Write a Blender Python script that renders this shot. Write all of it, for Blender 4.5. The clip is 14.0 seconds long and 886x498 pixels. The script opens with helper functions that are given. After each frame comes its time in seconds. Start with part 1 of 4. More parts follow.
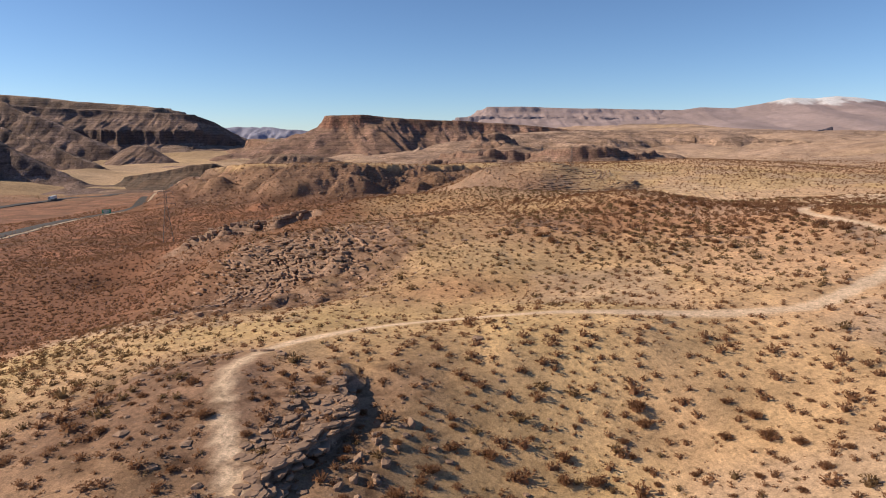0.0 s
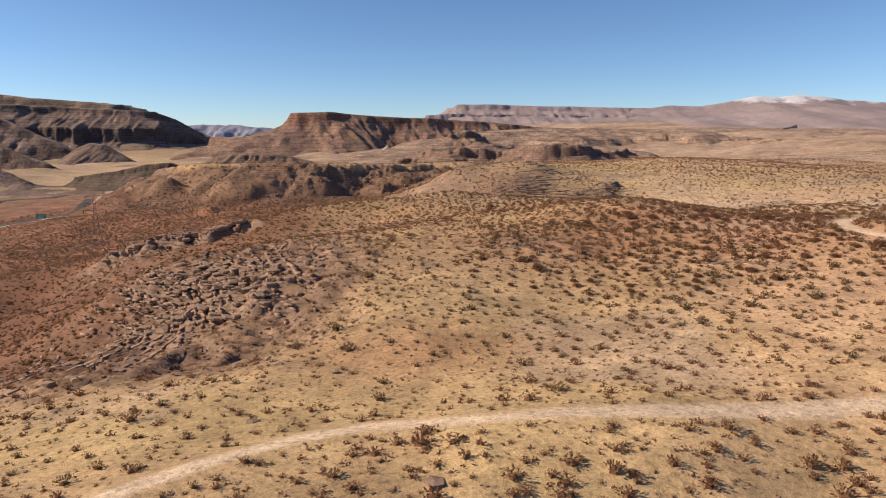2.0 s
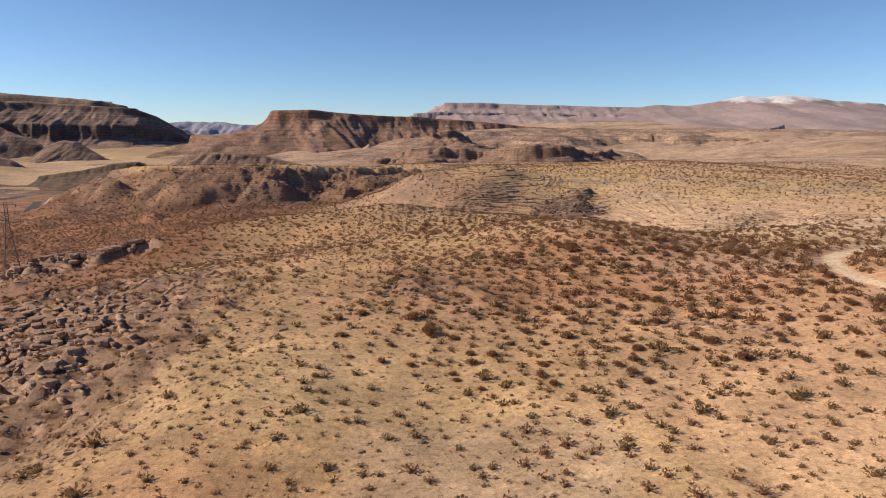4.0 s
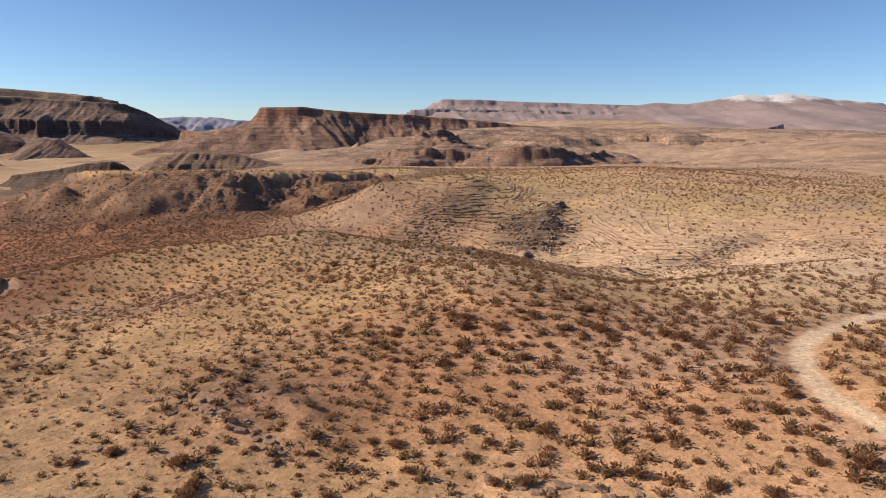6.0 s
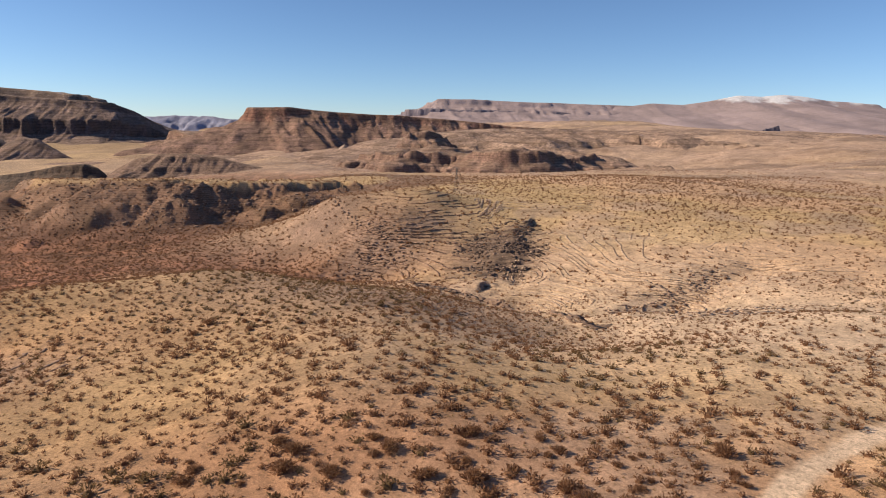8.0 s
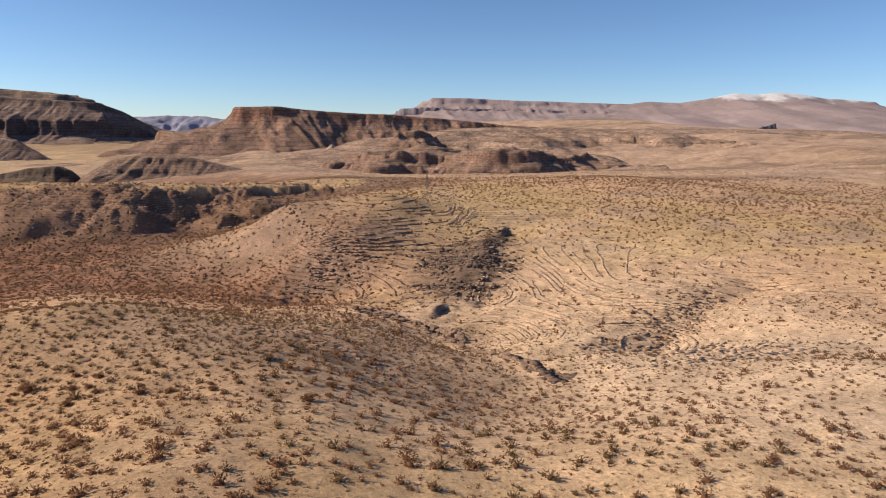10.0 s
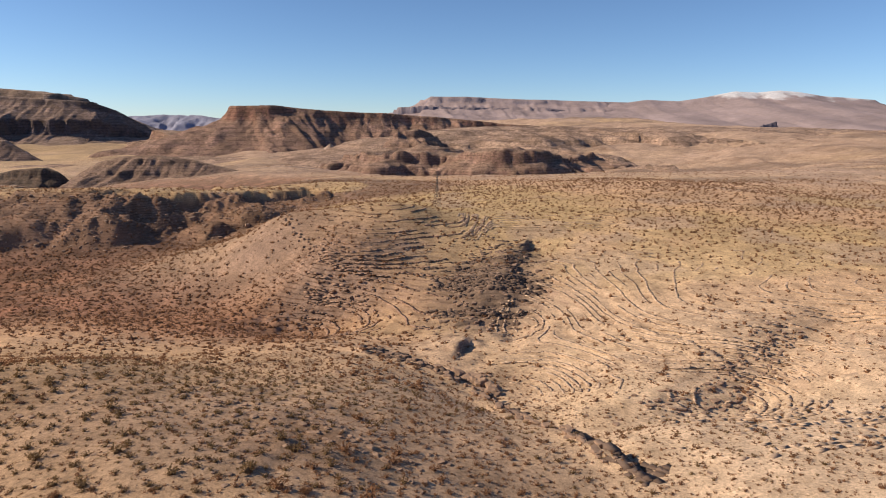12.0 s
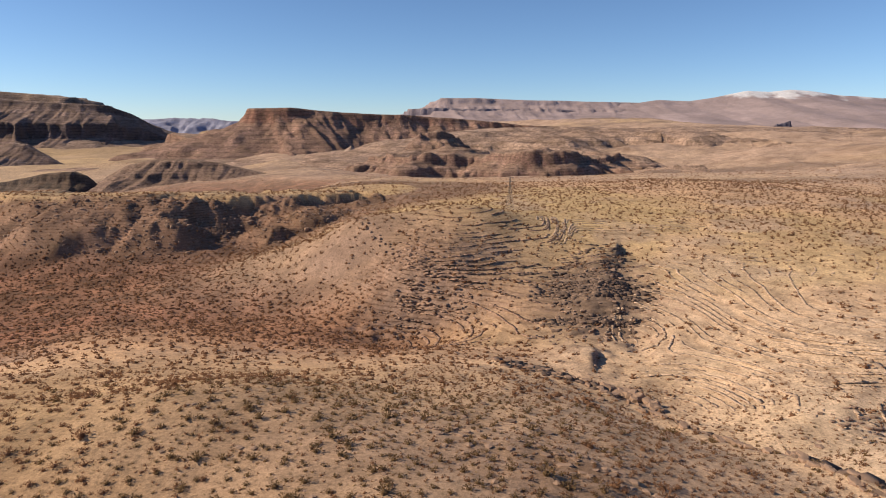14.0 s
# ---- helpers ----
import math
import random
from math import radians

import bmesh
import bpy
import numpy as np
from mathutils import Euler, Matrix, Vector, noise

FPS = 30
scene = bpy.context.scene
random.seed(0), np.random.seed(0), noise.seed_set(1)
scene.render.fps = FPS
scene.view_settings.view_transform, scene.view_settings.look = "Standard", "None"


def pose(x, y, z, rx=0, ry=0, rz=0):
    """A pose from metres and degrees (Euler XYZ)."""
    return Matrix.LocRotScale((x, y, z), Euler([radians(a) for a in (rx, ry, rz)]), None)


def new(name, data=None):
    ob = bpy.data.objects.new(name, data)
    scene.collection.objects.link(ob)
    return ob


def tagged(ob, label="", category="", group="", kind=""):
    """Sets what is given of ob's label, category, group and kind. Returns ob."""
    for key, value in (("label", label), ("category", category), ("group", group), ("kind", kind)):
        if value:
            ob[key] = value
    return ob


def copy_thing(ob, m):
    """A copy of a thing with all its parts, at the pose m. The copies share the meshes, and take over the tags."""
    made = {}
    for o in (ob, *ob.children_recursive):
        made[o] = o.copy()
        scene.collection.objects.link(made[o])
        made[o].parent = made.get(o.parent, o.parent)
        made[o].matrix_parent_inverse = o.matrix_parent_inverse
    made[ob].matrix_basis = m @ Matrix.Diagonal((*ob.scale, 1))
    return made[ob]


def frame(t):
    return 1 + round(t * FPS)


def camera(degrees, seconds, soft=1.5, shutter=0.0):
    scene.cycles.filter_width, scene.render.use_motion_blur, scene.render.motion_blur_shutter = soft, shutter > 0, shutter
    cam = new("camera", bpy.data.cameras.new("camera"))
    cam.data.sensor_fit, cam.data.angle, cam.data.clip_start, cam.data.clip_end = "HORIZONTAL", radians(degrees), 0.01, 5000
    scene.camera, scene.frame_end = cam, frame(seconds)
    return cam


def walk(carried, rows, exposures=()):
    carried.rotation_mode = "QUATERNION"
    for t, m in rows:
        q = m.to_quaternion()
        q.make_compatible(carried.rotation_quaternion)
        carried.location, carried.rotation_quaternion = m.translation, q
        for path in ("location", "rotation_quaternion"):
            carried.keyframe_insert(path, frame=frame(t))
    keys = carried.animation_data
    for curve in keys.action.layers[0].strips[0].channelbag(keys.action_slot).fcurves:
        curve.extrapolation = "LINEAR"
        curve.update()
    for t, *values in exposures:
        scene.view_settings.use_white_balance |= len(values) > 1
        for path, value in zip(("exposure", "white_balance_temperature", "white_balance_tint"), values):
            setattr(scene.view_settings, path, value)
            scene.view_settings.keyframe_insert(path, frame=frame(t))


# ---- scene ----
cam = camera(68.0, 14.0, soft=1.0)
PATH = [
    (0.0, -0.23, 0.05, 30.11, 80.23, 0.08, 0.03),
    (0.5, -0.42, 7.99, 30.09, 80.24, 0.06, -0.63),
    (1.0, -0.43, 16.00, 30.04, 80.20, 0.00, -1.26),
    (1.5, 0.36, 24.12, 30.01, 80.13, 0.04, -1.89),
    (2.0, 2.42, 31.89, 29.98, 80.05, 0.07, -2.51),
    (2.5, 5.67, 39.19, 30.18, 79.99, 0.15, -3.16),
    (5.0, 29.67, 71.87, 34.59, 79.76, -0.38, -3.28),
    (5.5, 34.71, 78.64, 36.13, 79.66, -0.48, -3.28),
    (6.0, 39.56, 85.38, 37.73, 79.55, -0.57, -3.37),
    (6.5, 44.36, 92.14, 39.39, 79.50, -0.71, -3.46),
    (7.0, 48.83, 98.44, 40.92, 79.47, -0.76, -3.53),
    (7.5, 53.32, 104.88, 42.48, 79.44, -0.79, -3.59),
    (8.0, 57.62, 111.48, 42.81, 79.48, -0.82, -3.61),
    (10.5, 73.87, 147.72, 42.86, 79.35, -0.55, -3.94),
    (11.0, 74.12, 155.84, 43.04, 79.27, -0.57, -4.04),
    (11.5, 72.27, 163.52, 43.29, 79.26, -0.52, -4.11),
    (12.0, 68.46, 169.70, 43.49, 79.30, -0.50, -4.10),
    (12.5, 63.22, 173.94, 43.61, 79.34, -0.40, -3.99),
    (13.0, 56.85, 176.70, 43.43, 79.39, -0.37, -3.86),
    (13.5, 49.72, 178.48, 43.03, 79.44, -0.29, -3.71),
    (14.0, 41.87, 179.45, 42.92, 79.43, -0.15, -3.56),
]
walk(cam, [(t, pose(x, y, z, rx, ry, rz)) for t, x, y, z, rx, ry, rz in PATH])

# ---- light: clear winter morning, sun low on the west side ----
SUN_AZ, SUN_EL = 87.0, 31.0            # degrees west of the view's north, above the horizon
sun_way = Vector((-math.sin(radians(SUN_AZ)) * math.cos(radians(SUN_EL)), math.cos(radians(SUN_AZ)) * math.cos(radians(SUN_EL)), math.sin(radians(SUN_EL))))
sun = new("sun", bpy.data.lights.new("sun", "SUN"))
sun.data.energy, sun.data.angle, sun.data.color = 5.0, radians(0.53), (1.0, 0.845, 0.64)
sun.matrix_world = Matrix.Translation((0, 0, 300)) @ sun_way.to_track_quat("Z", "Y").to_matrix().to_4x4()
world = bpy.data.worlds.new("world")
scene.world = world
world.use_nodes = True
wn = world.node_tree
sky = wn.nodes.new("ShaderNodeTexSky")
sky.sky_type, sky.sun_disc = "NISHITA", False
sky.sun_elevation, sky.sun_rotation = radians(SUN_EL), radians(-SUN_AZ)
sky.air_density, sky.dust_density, sky.ozone_density, sky.altitude = 0.9, 0.55, 5.0, 2200.0
wn.links.new(sky.outputs[0], wn.nodes["Background"].inputs[0])
wn.nodes["Background"].inputs[1].default_value = 0.092
scene.view_settings.exposure = 0.41


# ---- noise and small sums ----
def smooth(a, b, v):
    s = np.clip((v - a) / (b - a), 0.0, 1.0)
    return s * s * (3 - 2 * s)


def lattice(ix, iy, seed):
    h = (ix * 374761393 + iy * 668265263 + seed * 144665647) & 0xFFFFFFFF
    h = ((h ^ (h >> 13)) * 1274126177) & 0xFFFFFFFF
    return ((h ^ (h >> 16)) & 0xFFFFFF) / 8388607.5 - 1.0


def value_noise(x, y, seed):
    fx, fy = np.floor(x), np.floor(y)
    ix, iy = fx.astype(np.int64), fy.astype(np.int64)
    u, v = x - fx, y - fy
    u, v = u * u * u * (u * (6 * u - 15) + 10), v * v * v * (v * (6 * v - 15) + 10)
    a, b = lattice(ix, iy, seed), lattice(ix + 1, iy, seed)
    c, d = lattice(ix, iy + 1, seed), lattice(ix + 1, iy + 1, seed)
    return a + (b - a) * u + (c - a) * v + (a - b - c + d) * u * v


def fbm(x, y, scale, octaves=4, seed=0):
    """Rolling noise of about -1 to 1; scale is its largest wave in metres."""
    total, amp, norm = 0.0, 1.0, 0.0
    for k in range(octaves):
        f = 2.03 ** k / scale
        total, norm, amp = total + amp * value_noise(x * f + 17.3 * k, y * f - 9.1 * k, seed + 31 * k), norm + amp, amp * 0.5
    return total / norm * 1.5


def ridged(x, y, scale, octaves=3, seed=0):
    total, amp, norm = 0.0, 1.0, 0.0
    for k in range(octaves):
        f = 2.03 ** k / scale
        total, norm, amp = total + amp * (1 - np.abs(value_noise(x * f + 5.7 * k, y * f + 3.1 * k, seed + 17 * k)) * 2), norm + amp, amp * 0.5
    return total / norm


def spot(x, y, cx, cy, rx, ry=None, turn=0.0):
    """A soft round or oval patch, 1 in its middle."""
    ry = ry or rx
    c, s = math.cos(radians(turn)), math.sin(radians(turn))
    dx, dy = x - cx, y - cy
    return np.exp(-(((dx * c + dy * s) / rx) ** 2 + ((dy * c - dx * s) / ry) ** 2) / 2)


def line_distance(x, y, points):
    """Distance to a line of points; its sign is positive on the left of the way along it; and how far along the nearest place is."""
    best, side, along, run = np.full(x.shape, 1e9), np.ones(x.shape), np.zeros(x.shape), 0.0
    for (ax, ay, *_), (bx, by, *_) in zip(points, points[1:]):
        vx, vy = bx - ax, by - ay
        length = math.hypot(vx, vy)
        t = np.clip(((x - ax) * vx + (y - ay) * vy) / length ** 2, 0, 1)
        d = np.hypot(x - ax - t * vx, y - ay - t * vy)
        near = d < best
        best = np.where(near, d, best)
        side = np.where(near, np.sign(vx * (y - ay) - vy * (x - ax)), side)
        along = np.where(near, run + t * length, along)
        run += length
    return best, side, along


def curve(points, step):
    """A smooth line through a few points."""
    out = []
    p = [Vector(q) for q in points]
    p = [2 * p[0] - p[1]] + p + [2 * p[-1] - p[-2]]
    for i in range(1, len(p) - 2):
        n = max(2, int((p[i + 1] - p[i]).length / step))
        for k in range(n):
            t = k / n
            out.append(0.5 * (2 * p[i] + (p[i + 1] - p[i - 1]) * t + (2 * p[i - 1] - 5 * p[i] + 4 * p[i + 1] - p[i + 2]) * t * t + (3 * p[i] - p[i - 1] - 3 * p[i + 1] + p[i + 2]) * t ** 3))
    out.append(p[-2])
    return [tuple(q) for q in out]


# ---- the lie of the land: swells of x, y, height and reach ----
swells_south = [
    (-41, 47, 5.2, 40), (11, 56, -4, 15), (11, 56, -3.9, 15), (-20, 61, 3.5, 15), (-65, 69, -10.3, 79),
    (9, 74, 9.9, 15), (48, 87, 1.6, 15), (2, 91, -6.7, 15), (-17, 100, 5.2, 15), (0, 110, 5.8, 15),
    (16, 114, -1.6, 15), (-19, 114, -7.6, 15), (89, 136, 2.1, 15), (168, 142, 3.5, 92), (-48, 149, -10.3, 15),
    (-29, 150, 5.8, 24), (21, 154, 1.2, 15), (-53, 165, 8.8, 15), (-221, 166, 7.1, 113), (74, 166, 5.3, 78),
    (-89, 173, -11.6, 40), (56, 174, 1.6, 15), (53, 200, 3.4, 16),
]
swells_middle = [
    (108, 205, 1.6, 15), (-15, 216, -3.8, 15), (145, 220, 3.7, 15), (89, 227, -3.9, 15), (-109, 230, -10.8, 15),
    (47, 239, 2.5, 15), (-96, 239, 6, 19), (-26, 248, 3.4, 24), (18, 260, 5.2, 15), (93, 271, -5.3, 15),
    (128, 275, -5.4, 15), (109, 284, 3.2, 15), (165, 286, 0.4, 17), (129, 295, -7.8, 68), (94, 296, -5.7, 15),
    (90, 315, 9.1, 15), (89, 324, -13.9, 22), (31, 326, -3.9, 22), (-17, 350, -3.7, 57), (46, 360, -13.8, 15),
    (-35, 371, -10.5, 65), (47, 379, 12.3, 15), (113, 387, -1.9, 15),
]
swells_north = [
    (82, 387, -2, 15), (13, 390, -11.8, 28), (25, 419, 12.6, 15), (62, 420, 9.8, 18), (207, 426, 4.1, 63),
    (-50, 442, -6.6, 32), (87, 462, 3.4, 50), (-183, 464, 4.4, 97), (-16, 479, -8.8, 24), (-72, 491, 6.4, 15),
    (-95, 502, 9.8, 20), (471, 522, -3.8, 184), (-137, 524, 11.4, 68), (-6, 534, -10.3, 37), (208, 550, 5.5, 55),
    (-13, 552, -6.5, 15), (-352, 576, -9.8, 107), (-154, 653, 6.1, 26), (-134, 684, 13.4, 83), (-439, 893, -18.5, 107),
    (-146, 906, 21.2, 79), (-25, 1024, 11.6, 79), (197, 1128, -19.9, 211), (-127, 1138, 21.9, 98),
]
TRACK = curve([(-4, -60), (-8, -20), (-11, 8), (-12, 20), (-13.8, 36), (-15.2, 42.6), (-18.1, 50.7), (-20.5, 57.3), (-21.5, 63), (-19, 69.4), (-12.7, 76), (-3, 81.8), (8, 80.6), (20, 80.6), (36, 81), (47, 82), (57, 89), (67, 98), (78, 111), (83, 123), (80.5, 133), (79.5, 141), (82.4, 150), (87.5, 158), (95, 164.6), (102.5, 169.6), (112, 174), (140, 180), (180, 184)], 1.2)
SCARPS = [  # the high side is on the left of the line; drop, half reach
    ([(86, 320), (91, 334), (98, 350), (105, 366), (112, 386)], 5.6, 18.0, 8.5),
    ([(-13, 40), (-11.5, 47), (-9.5, 53), (-8, 58), (-11, 64)], 1.7, 5.0, 0.6),
    ([(-97, 241), (-74, 235), (-48, 229)], 4.0, 11.0, 1.2),
    ([(-50, 140), (-38, 138), (-22, 132)], 2.5, 8.0, 1.0),
    ([(-52, 160), (-34, 150), (-16, 147)], 2.2, 7.0, 1.0),
    ([(97, 244), (91, 264), (85, 284), (76, 298), (60, 309)], 2.6, 7.0, 0.8),
    ([(150, 278), (136, 290), (128, 312)], 2.0, 8.0, 1.0),
]


DRAW = [(172, 310), (163, 303), (146, 291), (131, 275), (112, 268), (96, 262)]   # a small stony draw that falls to the wash
LEDGE = 0.9   # height of the rock layers in the gully


def west_slope(x, y):
    s = np.clip((-20 - x + 0.12 * (np.minimum(y, 700) - 150) - 0.33 * np.maximum(0, y - 800)) / 190, 0, 1)
    return 6 - 36 * s * s * (3 - 2 * s) - 14 * smooth(650, 1100, y) * (1 - smooth(1900, 2600, y)) * (1 - smooth(500, 1100, x)) * (1 - s)


def broad_land(x, y):
    z = west_slope(x, y)
    for cx, cy, h, r in swells_south + swells_middle + swells_north:
        z = z + h * np.exp(-((x - cx) ** 2 + (y - cy) ** 2) / (2 * r * r))
    hill = ridge_height(x, y)
    z = 0.5 * (z + hill + np.sqrt((z - hill) ** 2 + 4.0))
    z = z + 66 * spot(x, y, 850, 3100, 560, 900) + 14 * spot(x, y, 700, 1500, 420, 300)
    far = smooth(420, 1200, np.hypot(x, y))
    return z + far * (1 - 0.65 * spot(x, y, -150, 1250, 380, 420)) * (9 * fbm(x, y, 420, 5, 5) + 7 * ridged(x, y, 260, 5, 8) + (15 * ridged(x, y, 300, 5, 18) - 5) * smooth(620, 950, y)) - 24 * spot(x, y, -35, 1130, 130, 230)


DARK_RIDGE = [(-250, 735, -8, 6), (-195, 615, 2, 16), (-150, 535, 8, 16), (-110, 513, 10, 13), (-72, 512, 10, 14), (-35, 540, 8, 18), (20, 590, 5, 30)]


def crest(x, y, points, inside=False):
    """Distance outside a crest line of x, y, height and half width, and the height at its nearest place."""
    best, top = np.full(x.shape, 1e9), np.zeros(x.shape)
    for (ax, ay, az, ar), (bx, by, bz, br) in zip(points, points[1:]):
        vx, vy = bx - ax, by - ay
        t = np.clip(((x - ax) * vx + (y - ay) * vy) / (vx * vx + vy * vy), 0, 1)
        d = np.hypot(x - ax - t * vx, y - ay - t * vy) - (ar + t * (br - ar))
        near = d < best
        best, top = np.where(near, d, best), np.where(near, az + t * (bz - az), top)
    return (best if inside else np.maximum(best, 0)), top


def ridge_height(x, y):
    """The dark ridge over the basin: a flat crown, a broken rim of crags and a long stony slope."""
    d, top = crest(x, y, DARK_RIDGE)
    d = np.maximum(0, d * (1 + 0.3 * fbm(x, y, 60, 3, 301)) + 3.5 * fbm(x, y, 22, 4, 303))
    crag = np.clip(0.55 + 0.9 * fbm(x, y, 34, 3, 305), 0.1, 1.2)
    fall = crag * 6.2 * smooth(0.2, 3.0, d) + crag * 2.6 * smooth(9, 12, d + 3 * fbm(x, y, 9, 2, 306)) + 0.30 * d + 0.35 * np.maximum(0, d - 30)
    rough = smooth(0, 3, d) * (1 - smooth(30, 60, d)) * (2.1 * ridged(x, y, 9, 4, 307) + 1.3 * ridged(x, y, 27, 3, 309) - 1.0)
    return top - fall + rough


def fold(x, y):
    """How far the bent rock layers of the bowl rise away from their trough."""
    bowl = -0.125 * np.minimum(np.sqrt((y - 326) ** 2 + 64), 42)
    return bowl * (1 - (1 - smooth(92, 106, x)) * smooth(322, 344, y)) + 0.1 * np.maximum(0, 372 - y) * (1 - smooth(92, 106, x)) * smooth(325, 335, y)


def strata_mask(x, y):
    return np.clip((spot(x, y, 116, 332, 44, 32) * 1.9 + spot(x, y, 150, 290, 26) + spot(x, y, 72, 372, 26, 20) * 1.3 + 1.2 * spot(x, y, -36, 148, 14, 20, -25)) * (0.75 + 0.5 * fbm(x, y, 18, 3, 14)), 0, 1)


def rocky_mask(x, y):
    n = fbm(x, y, 14, 3, 71)
    m = 1.1 * spot(x, y, -35, 152, 15, 26, -25) + 0.9 * spot(x, y, -21, 137, 11, 15, -20) + spot(x, y, -78, 232, 20, 12, 20) + 0.8 * spot(x, y, -30, 125, 16) + 0.9 * spot(x, y, -10, 56, 8, 9) + 0.8 * spot(x, y, -22, 60, 6) + 0.7 * spot(x, y, -34, 50, 11)
    m = m + 0.8 * spot(x, y, 20, 150, 10, 6, -35) + 0.3 * spot(x, y, 64, 238, 20, 10, -30) + 0.5 * spot(x, y, -25, 46, 10) + 0.9 * spot(x, y, 44, 378, 16) + spot(x, y, -95, 488, 70, 14, 0)
    return np.clip(m * (1.0 + 0.7 * n), 0, 1)


def land(x, y):
    z = broad_land(x, y)
    for points, drop, reach, lip in SCARPS:
        d, side, along = line_distance(x, y, points)
        s = d * side + 0.3 * reach * fbm(x, y, reach * 0.9, 4, 41) + 0.6 * fbm(x, y, 2.5, 2, 43)
        z = z + drop * (smooth(-lip, lip, s) - smooth(-reach, reach, s)) * (d < reach * 2)
    z = z - 2.2 * np.exp(-(line_distance(x, y, DRAW)[0] / 5.0) ** 2 / 2)
    m = strata_mask(x, y)
    warp = 0.35 * fbm(x, y, 30, 3, 12) + fold(x, y)
    u = (z + warp) / LEDGE
    f = np.floor(u)
    z = z + m * 0.5 * (LEDGE * (f + smooth(0.74, 1.0, u - f)) - warp - z)
    m = np.clip(1.6 * spot(x, y, 95, 356, 15, 25, -24), 0, 1)
    u = (z + 0.8 * fbm(x, y, 9, 4, 15)) / 1.35
    f = np.floor(u)
    z = z + m * 0.9 * (1.35 * (f + smooth(0.45, 1.0, u - f)) - 0.8 * fbm(x, y, 9, 4, 15) - z)
    near = 1 - smooth(900, 1500, np.hypot(x - 50, y - 100))
    d = track_distance(x, y)
    off = smooth(1.2, 3.6, d)
    rock = rocky_mask(x, y)
    hill_rock = rock * smooth(80, 100, y)
    u = (z + 1.4 * fbm(x, y, 11, 4, 25)) / 1.3
    f = np.floor(u)
    z = z + hill_rock * off * 0.85 * (1.3 * (f + smooth(0.6, 1.0, u - f)) - 1.4 * fbm(x, y, 11, 4, 25) - z)
    z = z + near * off * (0.6 * (1 - 0.7 * strata_mask(x, y)) * fbm(x, y, 26, 4, 3) + 0.14 * fbm(x, y, 3.2, 3, 9)) + off * rock * (1.1 * ridged(x, y, 9, 4, 23) - 0.3) * (0.45 + 0.55 * smooth(80, 100, y)) + off * hill_rock * 0.75 * ridged(x + y, 1.6 * (x - y), 5, 3, 29)
    return z - 0.12 * (1 - off)


def track_distance(x, y):
    out = np.full(x.shape, 99.0)
    box = (x > -60) & (x < 190) & (y > -70) & (y < 200)
    out[box] = line_distance(x[box], y[box], TRACK[::2])[0]
    return out


# ---- materials ----
def material(name, rough=0.9):
    m = bpy.data.materials.new(name)
    m.use_nodes = True
    b = m.node_tree.nodes["Principled BSDF"]
    b.inputs["Roughness"].default_value = rough
    b.inputs["Specular IOR Level"].default_value = 0.2
    return m, m.node_tree.nodes, m.node_tree.links, b


